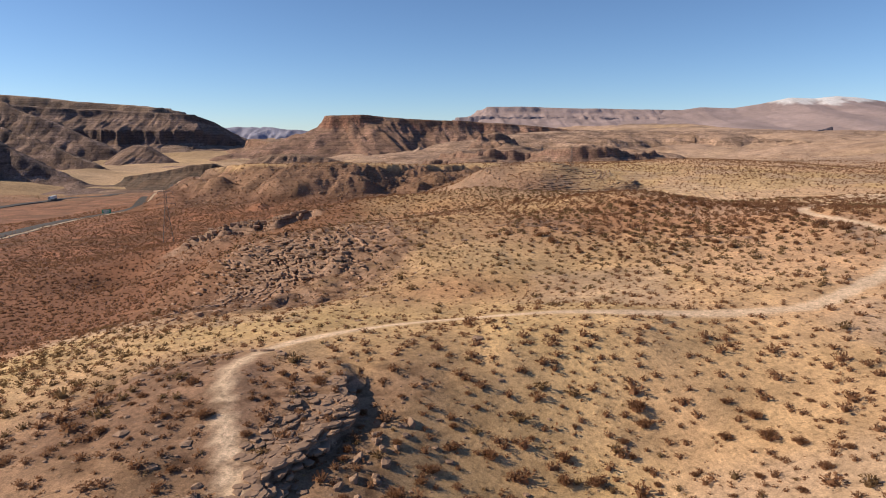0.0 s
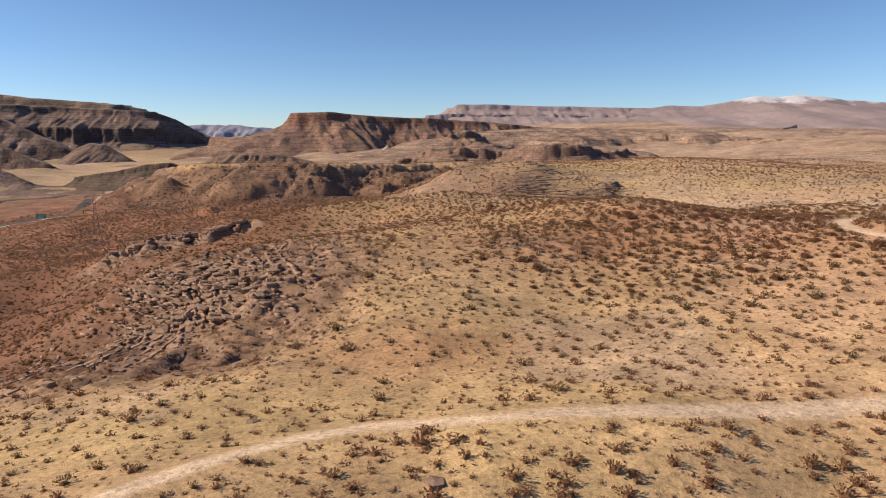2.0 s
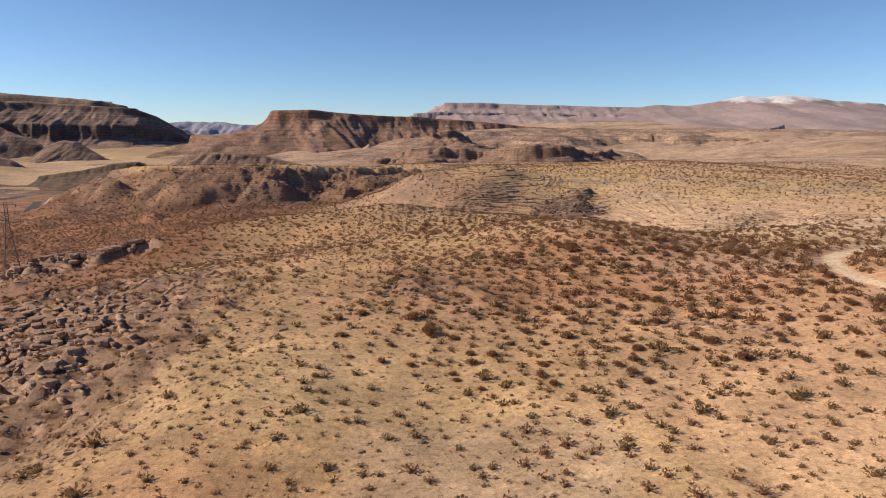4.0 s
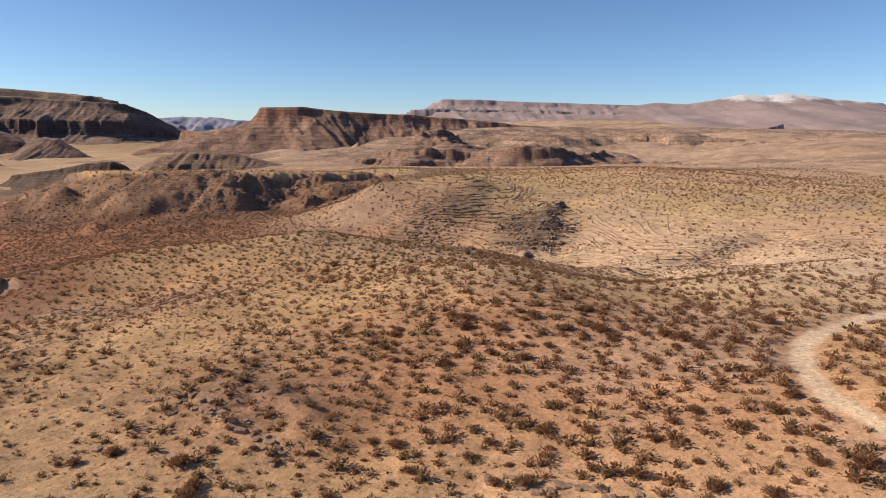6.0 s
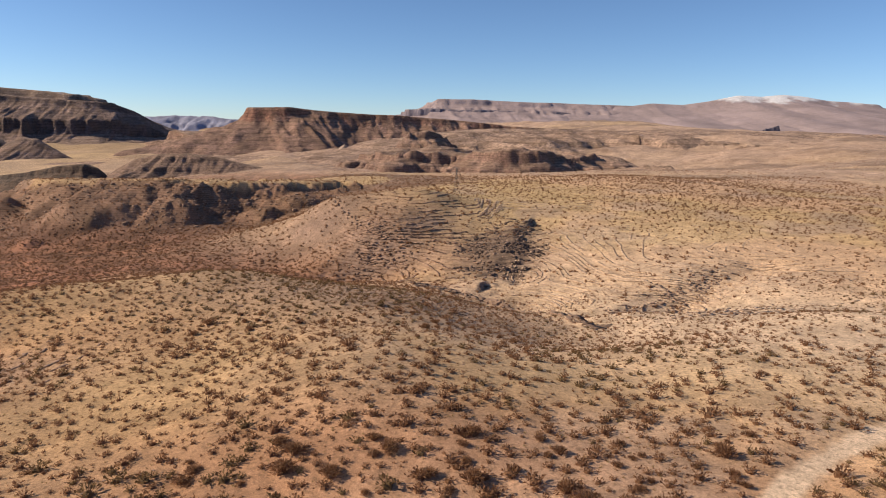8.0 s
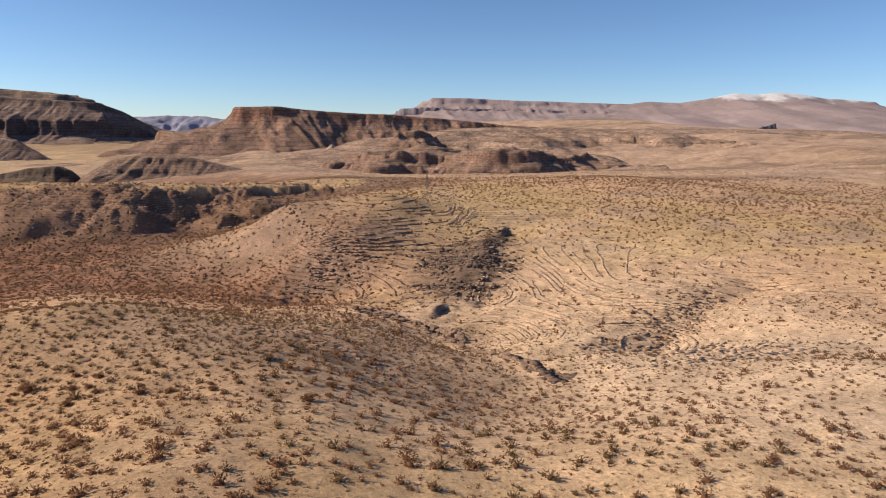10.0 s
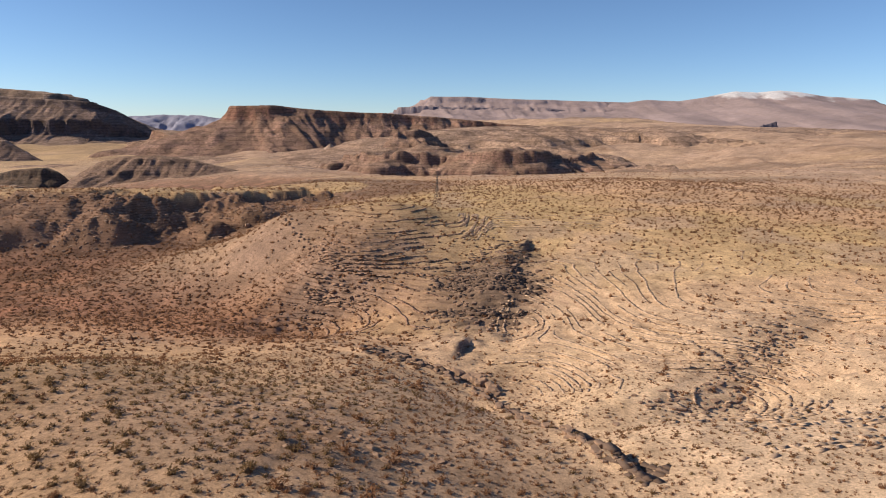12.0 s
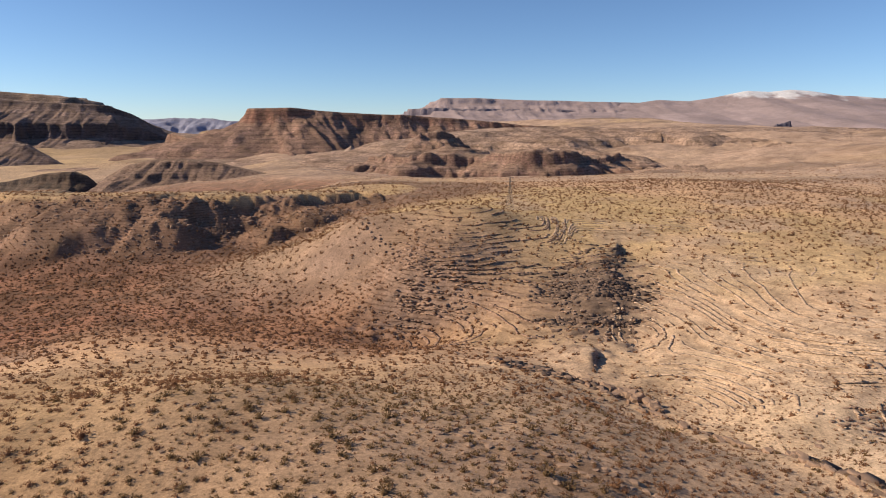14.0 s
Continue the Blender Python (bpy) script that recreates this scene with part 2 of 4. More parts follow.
def soil_material(name, grain, relief, fine, scrub=0.3, dot=1.0, vary=1.0):
    """Colour from the mesh's soil kinds, broken up by noise of two sizes, with gravel relief."""
    m, n, l, b = material(name, 0.95)
    attr = n.new("ShaderNodeAttribute")
    attr.attribute_name = "soil"
    geo = n.new("ShaderNodeNewGeometry")
    prev = attr.outputs["Color"]
    for scale, lo, hi in ((1 / grain, 0.78, 1.20), (4.5 / fine, 0.60, 1.36), (0.32 / fine, 0.84, 1.16), (1 / fine, 0.74, 1.24)):
        t = n.new("ShaderNodeTexNoise")
        t.inputs["Scale"].default_value, t.inputs["Detail"].default_value, t.inputs["Roughness"].default_value = scale, 6.0, 0.65
        l.new(geo.outputs["Position"], t.inputs["Vector"])
        r = n.new("ShaderNodeMapRange")
        r.inputs["From Min"].default_value, r.inputs["From Max"].default_value = 0.3, 0.7
        r.inputs["To Min"].default_value, r.inputs["To Max"].default_value = 1 + (lo - 1) * vary, 1 + (hi - 1) * vary
        l.new(t.outputs["Fac"], r.inputs["Value"])
        mul = n.new("ShaderNodeMix")
        mul.data_type, mul.blend_type = "RGBA", "MULTIPLY"
        mul.inputs["Factor"].default_value = 1.0
        l.new(prev, mul.inputs["A"])
        l.new(r.outputs["Result"], mul.inputs["B"])
        prev = mul.outputs["Result"]
    dots, cover = n.new("ShaderNodeTexNoise"), n.new("ShaderNodeMapRange")
    dots.inputs["Scale"].default_value, dots.inputs["Detail"].default_value, dots.inputs["Roughness"].default_value = 1 / dot, 3.0, 0.6
    l.new(geo.outputs["Position"], dots.inputs["Vector"])
    cover.inputs["From Min"].default_value, cover.inputs["From Max"].default_value, cover.inputs["To Max"].default_value = 0.54, 0.66, scrub
    l.new(dots.outputs["Fac"], cover.inputs["Value"])
    twig = n.new("ShaderNodeMix")
    twig.data_type = "RGBA"
    twig.inputs["B"].default_value = (0.085, 0.055, 0.032, 1)
    l.new(cover.outputs["Result"], twig.inputs["Factor"])
    where, patch, much, both, brown = n.new("ShaderNodeAttribute"), n.new("ShaderNodeTexNoise"), n.new("ShaderNodeMapRange"), n.new("ShaderNodeMath"), n.new("ShaderNodeMix")
    where.attribute_name, both.operation, brown.data_type = "scrub", "MULTIPLY", "RGBA"
    patch.inputs["Scale"].default_value, patch.inputs["Detail"].default_value, patch.inputs["Roughness"].default_value = 1 / 30, 9.0, 0.72
    much.inputs["From Min"].default_value, much.inputs["From Max"].default_value, much.inputs["To Max"].default_value = 0.46, 0.62, 0.75
    brown.inputs["B"].default_value = (0.16, 0.10, 0.068, 1)
    l.new(geo.outputs["Position"], patch.inputs["Vector"])
    l.new(patch.outputs["Fac"], much.inputs["Value"])
    l.new(much.outputs["Result"], both.inputs[0])
    l.new(where.outputs["Fac"], both.inputs[1])
    l.new(both.outputs[0], brown.inputs["Factor"])
    l.new(prev, brown.inputs["A"])
    prev = brown.outputs["Result"]
    l.new(prev, twig.inputs["A"])
    l.new(twig.outputs["Result"], b.inputs["Base Color"])
    bump = n.new("ShaderNodeBump")
    bump.inputs["Distance"].default_value, bump.inputs["Strength"].default_value = relief, 0.7
    l.new(t.outputs["Fac"], bump.inputs["Height"])
    l.new(bump.outputs["Normal"], b.inputs["Normal"])
    return m


ground_mat = soil_material("desert_soil", 5.0, 0.12, 0.45, 0.42, 0.55)


def add_layers(m, thick, dark):
    """Thin layers of darker bedrock that crop out level by level where the mesh says so."""
    n, l = m.node_tree.nodes, m.node_tree.links
    b = n["Principled BSDF"]
    old = b.inputs["Base Color"].links[0].from_socket
    geo, part_, noise_, mask = n.new("ShaderNodeNewGeometry"), n.new("ShaderNodeSeparateXYZ"), n.new("ShaderNodeTexNoise"), n.new("ShaderNodeAttribute")
    mask.attribute_name = "strata"
    noise_.inputs["Scale"].default_value, noise_.inputs["Detail"].default_value = 0.088 / thick, 5.0
    l.new(geo.outputs["Position"], noise_.inputs["Vector"])
    l.new(geo.outputs["Position"], part_.inputs[0])

    def sum_(op, a, b_):
        k = n.new("ShaderNodeMath")
        k.operation = op
        for i, v in enumerate((a, b_)):
            if isinstance(v, float):
                k.inputs[i].default_value = v
            else:
                l.new(v, k.inputs[i])
        return k.outputs[0]
    level = sum_("ADD", sum_("DIVIDE", part_.outputs["Z"], thick), sum_("MULTIPLY", noise_.outputs["Fac"], 2.2))
    wave = sum_("PINGPONG", level, 1.0)
    line = n.new("ShaderNodeMapRange")
    line.interpolation_type = "SMOOTHSTEP"
    line.inputs["From Min"].default_value, line.inputs["From Max"].default_value = 0.60, 0.85
    l.new(wave, line.inputs["Value"])
    fine = n.new("ShaderNodeTexNoise")
    fine.inputs["Scale"].default_value, fine.inputs["Detail"].default_value = 0.275 / thick, 4.0
    l.new(geo.outputs["Position"], fine.inputs["Vector"])
    broken = n.new("ShaderNodeMapRange")
    broken.inputs["From Min"].default_value, broken.inputs["From Max"].default_value = 0.36, 0.56
    l.new(fine.outputs["Fac"], broken.inputs["Value"])
    fac = sum_("MULTIPLY", sum_("MULTIPLY", line.outputs["Result"], broken.outputs["Result"]), mask.outputs["Fac"])
    mix = n.new("ShaderNodeMix")
    mix.data_type, mix.blend_type = "RGBA", "MULTIPLY"
    mix.inputs["B"].default_value = (*dark, 1)
    l.new(fac, mix.inputs["Factor"])
    l.new(old, mix.inputs["A"])
    l.new(mix.outputs["Result"], b.inputs["Base Color"])


add_layers(ground_mat, 0.55, (0.45, 0.40, 0.38))
rock_mat = soil_material("canyon_rock", 40.0, 4.5, 6.0, 0.7, 3.6, 1.45)
ridge_mat = soil_material("dark_ridge_rock", 9.0, 1.6, 2.4, 0.7, 2.5, 1.35)
add_layers(rock_mat, 4.2, (0.42, 0.38, 0.37))
add_layers(ridge_mat, 1.6, (0.42, 0.38, 0.37))
far_mat = soil_material("hazed_distant_rock", 150.0, 8.0, 36.0, 0.10, 12.0, 0.35)


def plant_material(name, a, b_, rough=0.8):
    m, n, l, b = material(name, rough)
    geo = n.new("ShaderNodeNewGeometry")
    ramp = n.new("ShaderNodeMix")
    ramp.data_type = "RGBA"
    ramp.inputs["A"].default_value, ramp.inputs["B"].default_value = (*a, 1), (*b_, 1)
    l.new(geo.outputs["Random Per Island"], ramp.inputs["Factor"])
    l.new(ramp.outputs["Result"], b.inputs["Base Color"])
    leaf, mix = n.new("ShaderNodeBsdfTranslucent"), n.new("ShaderNodeMixShader")
    l.new(ramp.outputs["Result"], leaf.inputs["Color"])
    mix.inputs["Fac"].default_value = 0.45
    l.new(b.outputs[0], mix.inputs[1])
    l.new(leaf.outputs[0], mix.inputs[2])
    l.new(mix.outputs[0], n["Material Output"].inputs["Surface"])
    return m


shrub_mat = plant_material("dry_creosote", (0.20, 0.102, 0.056), (0.30, 0.16, 0.088))
olive_mat = plant_material("olive_creosote", (0.15, 0.092, 0.046), (0.25, 0.158, 0.078))
stem_mat = plant_material("dry_stem", (0.10, 0.07, 0.05), (0.16, 0.115, 0.08))
grass_mat = plant_material("straw_grass", (0.30, 0.20, 0.095), (0.40, 0.28, 0.13))


# ---- meshes from grids ----
def sheet(name, xs, ys, height, colour, mat, layers=None, seen=None, thicket=None):
    """A terrain mesh over the lines xs and ys."""
    gx, gy = np.meshgrid(xs, ys)
    gz = height(gx, gy)
    ny, nx = gx.shape
    me = bpy.data.meshes.new(name)
    me.vertices.add(nx * ny)
    me.vertices.foreach_set("co", np.stack([gx, gy, gz], -1).astype(np.float32).ravel())
    i = (np.arange(ny - 1)[:, None] * nx + np.arange(nx - 1)[None]).ravel()
    quads = np.stack([i, i + 1, i + nx + 1, i + nx], 1).astype(np.int32)
    if seen:
        quads = quads[seen(gx, gy, gz).ravel()[quads].any(1)]
    me.loops.add(quads.size)
    me.polygons.add(len(quads))
    me.loops.foreach_set("vertex_index", quads.ravel())
    me.polygons.foreach_set("loop_start", np.arange(0, quads.size, 4, dtype=np.int32))
    me.update(calc_edges=True)
    sx = np.gradient(gz, axis=1) / np.gradient(gx, axis=1)
    sy = np.gradient(gz, axis=0) / np.gradient(gy, axis=0)
    rgb = colour(gx, gy, gz, np.hypot(sx, sy))
    at = me.color_attributes.new("soil", "FLOAT_COLOR", "POINT")
    at.data.foreach_set("color", np.concatenate([rgb, np.ones((*gx.shape, 1))], -1).astype(np.float32).ravel())
    if layers:
        me.attributes.new("strata", "FLOAT", "POINT").data.foreach_set("value", layers(gx, gy).astype(np.float32).ravel())
    me.attributes.new("scrub", "FLOAT", "POINT").data.foreach_set("value", (thicket(gx, gy) if thicket else np.full(gx.shape, 0.85)).astype(np.float32).ravel())
    me.materials.append(mat)
    if seen:
        bm = bmesh.new()
        bm.from_mesh(me)
        bmesh.ops.delete(bm, geom=[v for v in bm.verts if not v.link_faces], context="VERTS")
        bm.to_mesh(me)
        bm.free()
    return new(name, me)


def spaced(lo, hi, fine_lo, fine_hi, step, growth):
    """Grid lines: step apart from fine_lo to fine_hi, wider and wider outside."""
    mid = list(np.arange(fine_lo, fine_hi, step))
    up = [mid[-1]]
    while up[-1] < hi:
        up.append(up[-1] + step + growth * (up[-1] - fine_hi))
    down = [fine_lo]
    while down[-1] > lo:
        down.append(down[-1] - step - growth * (fine_lo - down[-1]))
    return np.array(down[:0:-1] + mid + up[1:])


SAND, RED, GRASS, GRAVEL = np.array((0.53, 0.335, 0.196)), np.array((0.40, 0.195, 0.105)), np.array((0.46, 0.315, 0.15)), np.array((0.37, 0.262, 0.19))
ROCK, DARK, PALE, PLAIN = np.array((0.29, 0.19, 0.14)), np.array((0.14, 0.095, 0.072)), np.array((0.58, 0.415, 0.28)), np.array((0.50, 0.345, 0.255))


def blend(rgb, colour, w):
    return rgb + (colour - rgb) * np.clip(w, 0, 1)[..., None]


def basin_mask(x, y, z):
    return smooth(-6, -14, z + 2 * fbm(x, y, 60, 3, 19)) * (1 - strata_mask(x, y)) * (1 - smooth(800, 1050, y))


def soil(x, y, z, slope):
    n1, n2, n3 = fbm(x, y, 60, 4, 101), fbm(x, y, 24, 4, 102), fbm(x, y, 7, 3, 103)
    rgb = np.broadcast_to(SAND, (*x.shape, 3)).copy()
    rgb = blend(rgb, GRASS, smooth(-0.1, 0.5, n1) * 0.8)
    rgb = blend(rgb, GRASS, spot(x, y, -22, 88, 22, 10, 10) + spot(x, y, 5, 235, 40, 22) + spot(x, y, 70, 440, 60, 40) + 0.8 * spot(x, y, 0, 160, 30, 14))
    rgb = blend(rgb, RED, (0.85 * spot(x, y, 26, 230, 30, 14) + 0.95 * spot(x, y, 60, 158, 40, 20) + 0.9 * spot(x, y, -10, 205, 20) + 0.3 * spot(x, y, 90, 130, 30)) * (0.75 + 0.4 * n2))
    rgb = blend(rgb, GRAVEL, smooth(0.1, 0.6, n2) * 0.6 + 0.9 * spot(x, y, 52, 236, 30, 14, -20))
    rgb = blend(rgb, np.array((0.39, 0.242, 0.122)), np.clip(0.9 * spot(x, y, 74, 262, 17, 24, 25) + 0.9 * spot(x, y, 37, 129, 10, 13) + 0.6 * spot(x, y, 16, 140, 16, 12) + 0.85 * spot(x, y, 25, 185, 26, 22) + 0.9 * spot(x, y, 50, 248, 40, 18, -20) + 0.5 * spot(x, y, -10, 235, 40, 20) + 0.9 * spot(x, y, 10, 272, 50, 24), 0, 0.9) * (0.8 + 0.35 * n2))
    rgb = blend(rgb, PALE, spot(x, y, 125, 280, 50, 70) * 0.75 + 0.8 * spot(x, y, 140, 225, 30) + 0.15 * spot(x, y, 14, 128, 30, 22))
    rgb = blend(rgb, np.array((0.205, 0.085, 0.049)) * (1 + 0.45 * n3[..., None] + 0.3 * n2[..., None]), basin_mask(x, y, z) * 0.92)
    west = smooth(-24, -44, x - 0.12 * (y - 150) + 9 * n2) * smooth(85, 105, y + 0.4 * x) * (1 - smooth(240, 300, y)) * (1 - 0.8 * spot(x, y, -22, 92, 30, 8))
    rgb = blend(rgb, np.array((0.18, 0.08, 0.045)), west * 0.92)
    rgb = blend(rgb, np.array((0.29, 0.185, 0.128)), np.clip(0.3 * spot(x, y, 72, 264, 13, 26, 20) + 0.9 * spot(x, y, -2, 425, 34, 30) + 0.7 * spot(x, y, 46, 388, 30, 30) + 0.55 * spot(x, y, 40, 243, 30, 13, -12) + 0.8 * spot(x, y, -10, 205, 14, 8), 0, 0.85))
    rgb = blend(rgb, RED * 0.88, np.clip(0.95 * spot(x, y, 15, 352, 32, 20) + 0.7 * spot(x, y, 36, 150, 14, 9) + 0.6 * spot(x, y, 50, 170, 18, 8) + 0.6 * spot(x, y, 2, 104, 10, 6), 0, 0.85))
    d, _ = crest(x, y, DARK_RIDGE)
    rgb = blend(rgb, np.array((0.165, 0.088, 0.06)) + 0.08 * n3[..., None] * np.array((1.0, 0.62, 0.45)), (smooth(-0.5, 3, d) - smooth(35, 80, d)) * smooth(400, 450, y) * 0.85)
    rgb = blend(rgb, GRASS * 0.9, (1 - smooth(-1.0, 2.0, d)) * smooth(400, 450, y) * 0.7)
    rgb = blend(rgb, np.array((0.225, 0.132, 0.09)), rocky_mask(x, y) * 0.9)
    rgb = blend(rgb, np.array((0.25, 0.145, 0.09)), 0.8 * spot(x, y, -32, 50, 9, 16) * (0.7 + 0.4 * n2))
    rgb = blend(rgb, ROCK, smooth(0.55, 1.0, slope) * 0.8 * (1 - smooth(380, 430, y) * (1 - smooth(60, 100, d))))
    rgb = blend(rgb, ROCK, strata_mask(x, y) * smooth(0.28, 0.62, slope + 0.12 * n3) * 0.6)
    # gully side darkened both for its rock varnish and for its shade
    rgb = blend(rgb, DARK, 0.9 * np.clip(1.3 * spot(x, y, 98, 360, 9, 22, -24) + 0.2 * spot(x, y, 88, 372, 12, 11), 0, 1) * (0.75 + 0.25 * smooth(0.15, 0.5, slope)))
    far = smooth(520, 900, np.hypot(x, y) + 40 * n1)
    far = far * (1 - 0.85 * basin_mask(x, y, z))
    rgb = blend(rgb, PLAIN, far * 0.85)
    rgb = blend(rgb, GRASS * 0.95, far * smooth(-0.1, 0.6, fbm(x, y, 300, 4, 77)) * 0.45)
    rgb = blend(rgb, PLAIN * 0.5, far * smooth(0.02, 0.5, fbm(x + 0.6 * y, 3 * y, 240, 6, 83)) * 0.8)
    rgb = blend(rgb, np.array((0.155, 0.092, 0.066)), far * smooth(0.18, 0.4, slope + 0.1 * n2) * (1 - smooth(2200, 3200, y)) * 0.8)
    rgb = blend(rgb, GRASS, smooth(-300, -500, x) * smooth(600, 900, y) * 0.4)
    rgb = rgb * (1 + 0.16 * n3[..., None])
    half = 0.6 + 0.4 * smooth(-12, 20, x)
    return blend(rgb, np.array((0.63, 0.46, 0.32)), 1 - smooth(half, half + 0.55, track_distance(x, y) + 0.3 * n3))


LAND_X, LAND_Y = spaced(-4300, 4300, -66, 165, 0.95, 0.024), spaced(-1500, 4950, 40, 390, 0.95, 0.0135)
LAND_Z = land(*np.meshgrid(LAND_X, LAND_Y))
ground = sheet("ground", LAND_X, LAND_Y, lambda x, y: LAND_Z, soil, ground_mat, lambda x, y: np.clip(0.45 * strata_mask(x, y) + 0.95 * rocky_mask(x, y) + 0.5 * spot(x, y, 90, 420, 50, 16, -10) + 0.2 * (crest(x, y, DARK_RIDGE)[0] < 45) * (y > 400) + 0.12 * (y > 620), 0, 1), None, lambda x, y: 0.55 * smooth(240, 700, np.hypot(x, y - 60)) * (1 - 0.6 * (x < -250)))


def ground_z(x, y):
    """Height of the ground sheet at places."""
    x, y = np.atleast_1d(np.asarray(x, float)), np.atleast_1d(np.asarray(y, float))
    i, j = np.clip(np.searchsorted(LAND_X, x) - 1, 0, len(LAND_X) - 2), np.clip(np.searchsorted(LAND_Y, y) - 1, 0, len(LAND_Y) - 2)
    u, v = (x - LAND_X[i]) / (LAND_X[i + 1] - LAND_X[i]), (y - LAND_Y[j]) / (LAND_Y[j + 1] - LAND_Y[j])
    return (LAND_Z[j, i] * (1 - u) + LAND_Z[j, i + 1] * u) * (1 - v) + (LAND_Z[j + 1, i] * (1 - u) + LAND_Z[j + 1, i + 1] * u) * v


tagged(ground, "tan and red desert ground with dry grass, gravel and rocky ledges", "ground", kind="structure")


# ---- mesas, hills and mountains ----
def crest_run(x, y, points):
    """How far along a crest line its nearest place is."""
    return line_distance(x, y, points)[2]


def landform(name, label, category, points, base, bands, talus, step, mat, colours, rough=1.0, seed=1, reach=None, snow=0.0, uneven=0.05, layered=0.55):
    """A mesa or ridge: a crest line, rock bands (share of the height at which a cliff stands, and the share it drops) and scree between them."""
    height = max(p[2] for p in points) - base
    reach = reach or height / talus * 1.5
    lo = [min(p[k] - p[3] for p in points) - reach for k in (0, 1)]
    hi = [max(p[k] + p[3] for p in points) + reach for k in (0, 1)]

    def shape(x, y):
        d, top = crest(x, y, points, True)
        wide = height / talus
        d = np.maximum(0, d + rough * wide * (0.05 * fbm(x, y, wide * 0.6, 4, seed + 14) + 0.035 * ridged(x, y, wide * 0.22, 3, seed + 15)))
        top = top + (top - base) * uneven * fbm(x, y, wide * 0.5, 5, seed + 16)
        h = np.maximum(top - base, 1.0)
        run = crest_run(x, y, points)
        bend = 0.3 * fbm(x, y, wide * 0.5, 3, seed + 8)
        s = d * talus / h * (1 + rough * 0.3 * fbm(x, y, wide * 0.8, 4, seed))     # 0 at the rim, about 1 at the foot
        valley = value_noise(run / (wide * 0.34) + bend * 2 + 3.3, s * 0.4 + 7.7, seed + 12)
        gully = ridged(run + bend * wide * 0.2, 0.1 * d + 40.0, wide * 0.15, 4, seed + 4)
        rib = ridged(run + bend * wide * 0.1, 0.14 * d + 90.0, wide * 0.05, 3, seed + 6)
        s = s - rough * ((0.18 * valley + 0.11 * (gully - 0.3)) * smooth(0.0, 0.5, s) + 0.055 * (rib - 0.5) * smooth(0.0, 0.12, s))
        s = np.maximum(0, s + rough * 0.035 * fbm(x, y, wide * 0.16, 4, seed + 7) * smooth(0, 0.05, s))
        gentle = 1.0 - sum(b[1] for b in bands)
        fall = gentle * (1 - np.exp(-0.9 * s)) / (1 - math.exp(-0.9))
        for at, share in bands:
            at = np.maximum(0.004, at + 0.06 * fbm(x, y, wide * 0.5, 3, seed + 18)) if at else 0.004 + 0.09 * np.maximum(0, fbm(x, y, wide * 0.35, 4, seed + 18))
            fall = fall + share * (0.7 * smooth(at, at + 0.025, s) + 0.3 * smooth(at + 0.03, at + 0.06, s))
        z = base + h * (1 - fall) + height * 0.012 * fbm(x, y, wide * 0.2, 4, seed + 5) * (0.3 + smooth(0, 0.1, s))
        return z - np.maximum(0, s - 1.0) * h * 0.12

    def colour(x, y, z, slope):
        rim, scree, topc = (np.array(c) for c in colours)
        n = fbm(x, y, height * 0.6, 4, seed + 21)
        rgb = np.broadcast_to(scree, (*x.shape, 3)) * (1 + 0.18 * n[..., None])
        rgb = blend(rgb, rim, smooth(0.9, 1.5, slope))
        rgb = rgb * (1 + 0.14 * np.sin(z * 17.0 / height + 2 * n) * smooth(0.5, 1.0, slope))[..., None]
        d, _ = crest(x, y, points)
        if snow:
            return blend(rgb, np.array((0.72, 0.71, 0.73)), smooth(snow - 6, snow + 22, z + 34 * fbm(x, y, 90, 5, seed + 2)) * 0.85)
        return blend(rgb, topc, (1 - smooth(0, 0.1 * height / talus, d)) * (1 - smooth(0.3, 0.5, slope)))
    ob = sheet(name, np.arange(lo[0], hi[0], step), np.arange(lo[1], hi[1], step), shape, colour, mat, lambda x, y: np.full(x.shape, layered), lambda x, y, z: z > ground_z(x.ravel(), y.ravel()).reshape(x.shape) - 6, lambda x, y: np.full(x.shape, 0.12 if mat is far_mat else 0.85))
    return tagged(ob, label, category, kind="structure")


BROWN = ((0.25, 0.125, 0.09), (0.25, 0.152, 0.116), (0.24, 0.155, 0.108))
GREY = ((0.115, 0.082, 0.078), (0.235, 0.16, 0.135), (0.33, 0.235, 0.18))
RUST = ((0.21, 0.125, 0.098), (0.28, 0.18, 0.135), (0.32, 0.215, 0.155))
TABLE = ((0.12, 0.09, 0.08), (0.30, 0.21, 0.165), (0.34, 0.245, 0.185))
# far rock with the pale lilac of air haze mixed into its colours
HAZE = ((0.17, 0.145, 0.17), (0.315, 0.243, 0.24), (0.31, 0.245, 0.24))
landform("mesa", "flat-topped brown mesa with a red rim cliff and scree slopes", "mesa", [(-275, 1715, 80, 24), (-215, 1735, 82, 44), (-150, 1765, 76, 46), (-60, 1790, 71, 48), (40, 1810, 69, 50), (160, 1830, 62, 52), (340, 1850, 46, 50), (600, 1890, 38, 60)], -24, [(0.0, 0.10), (0.12, 0.04)], 0.40, 4.5, rock_mat, BROWN, rough=0.85, seed=3, uneven=0.022)
landform("rock_bench", "low reddish cliff bench at the foot of the mesa", "cliff", [(-640, 2250, 18, 20), (-520, 1990, 22, 26), (-455, 1800, 16, 30), (-400, 1740, 4, 20)], -44, [(0.0, 0.32), (0.4, 0.1)], 0.42, 4.5, rock_mat, RUST, rough=1.2, seed=5)
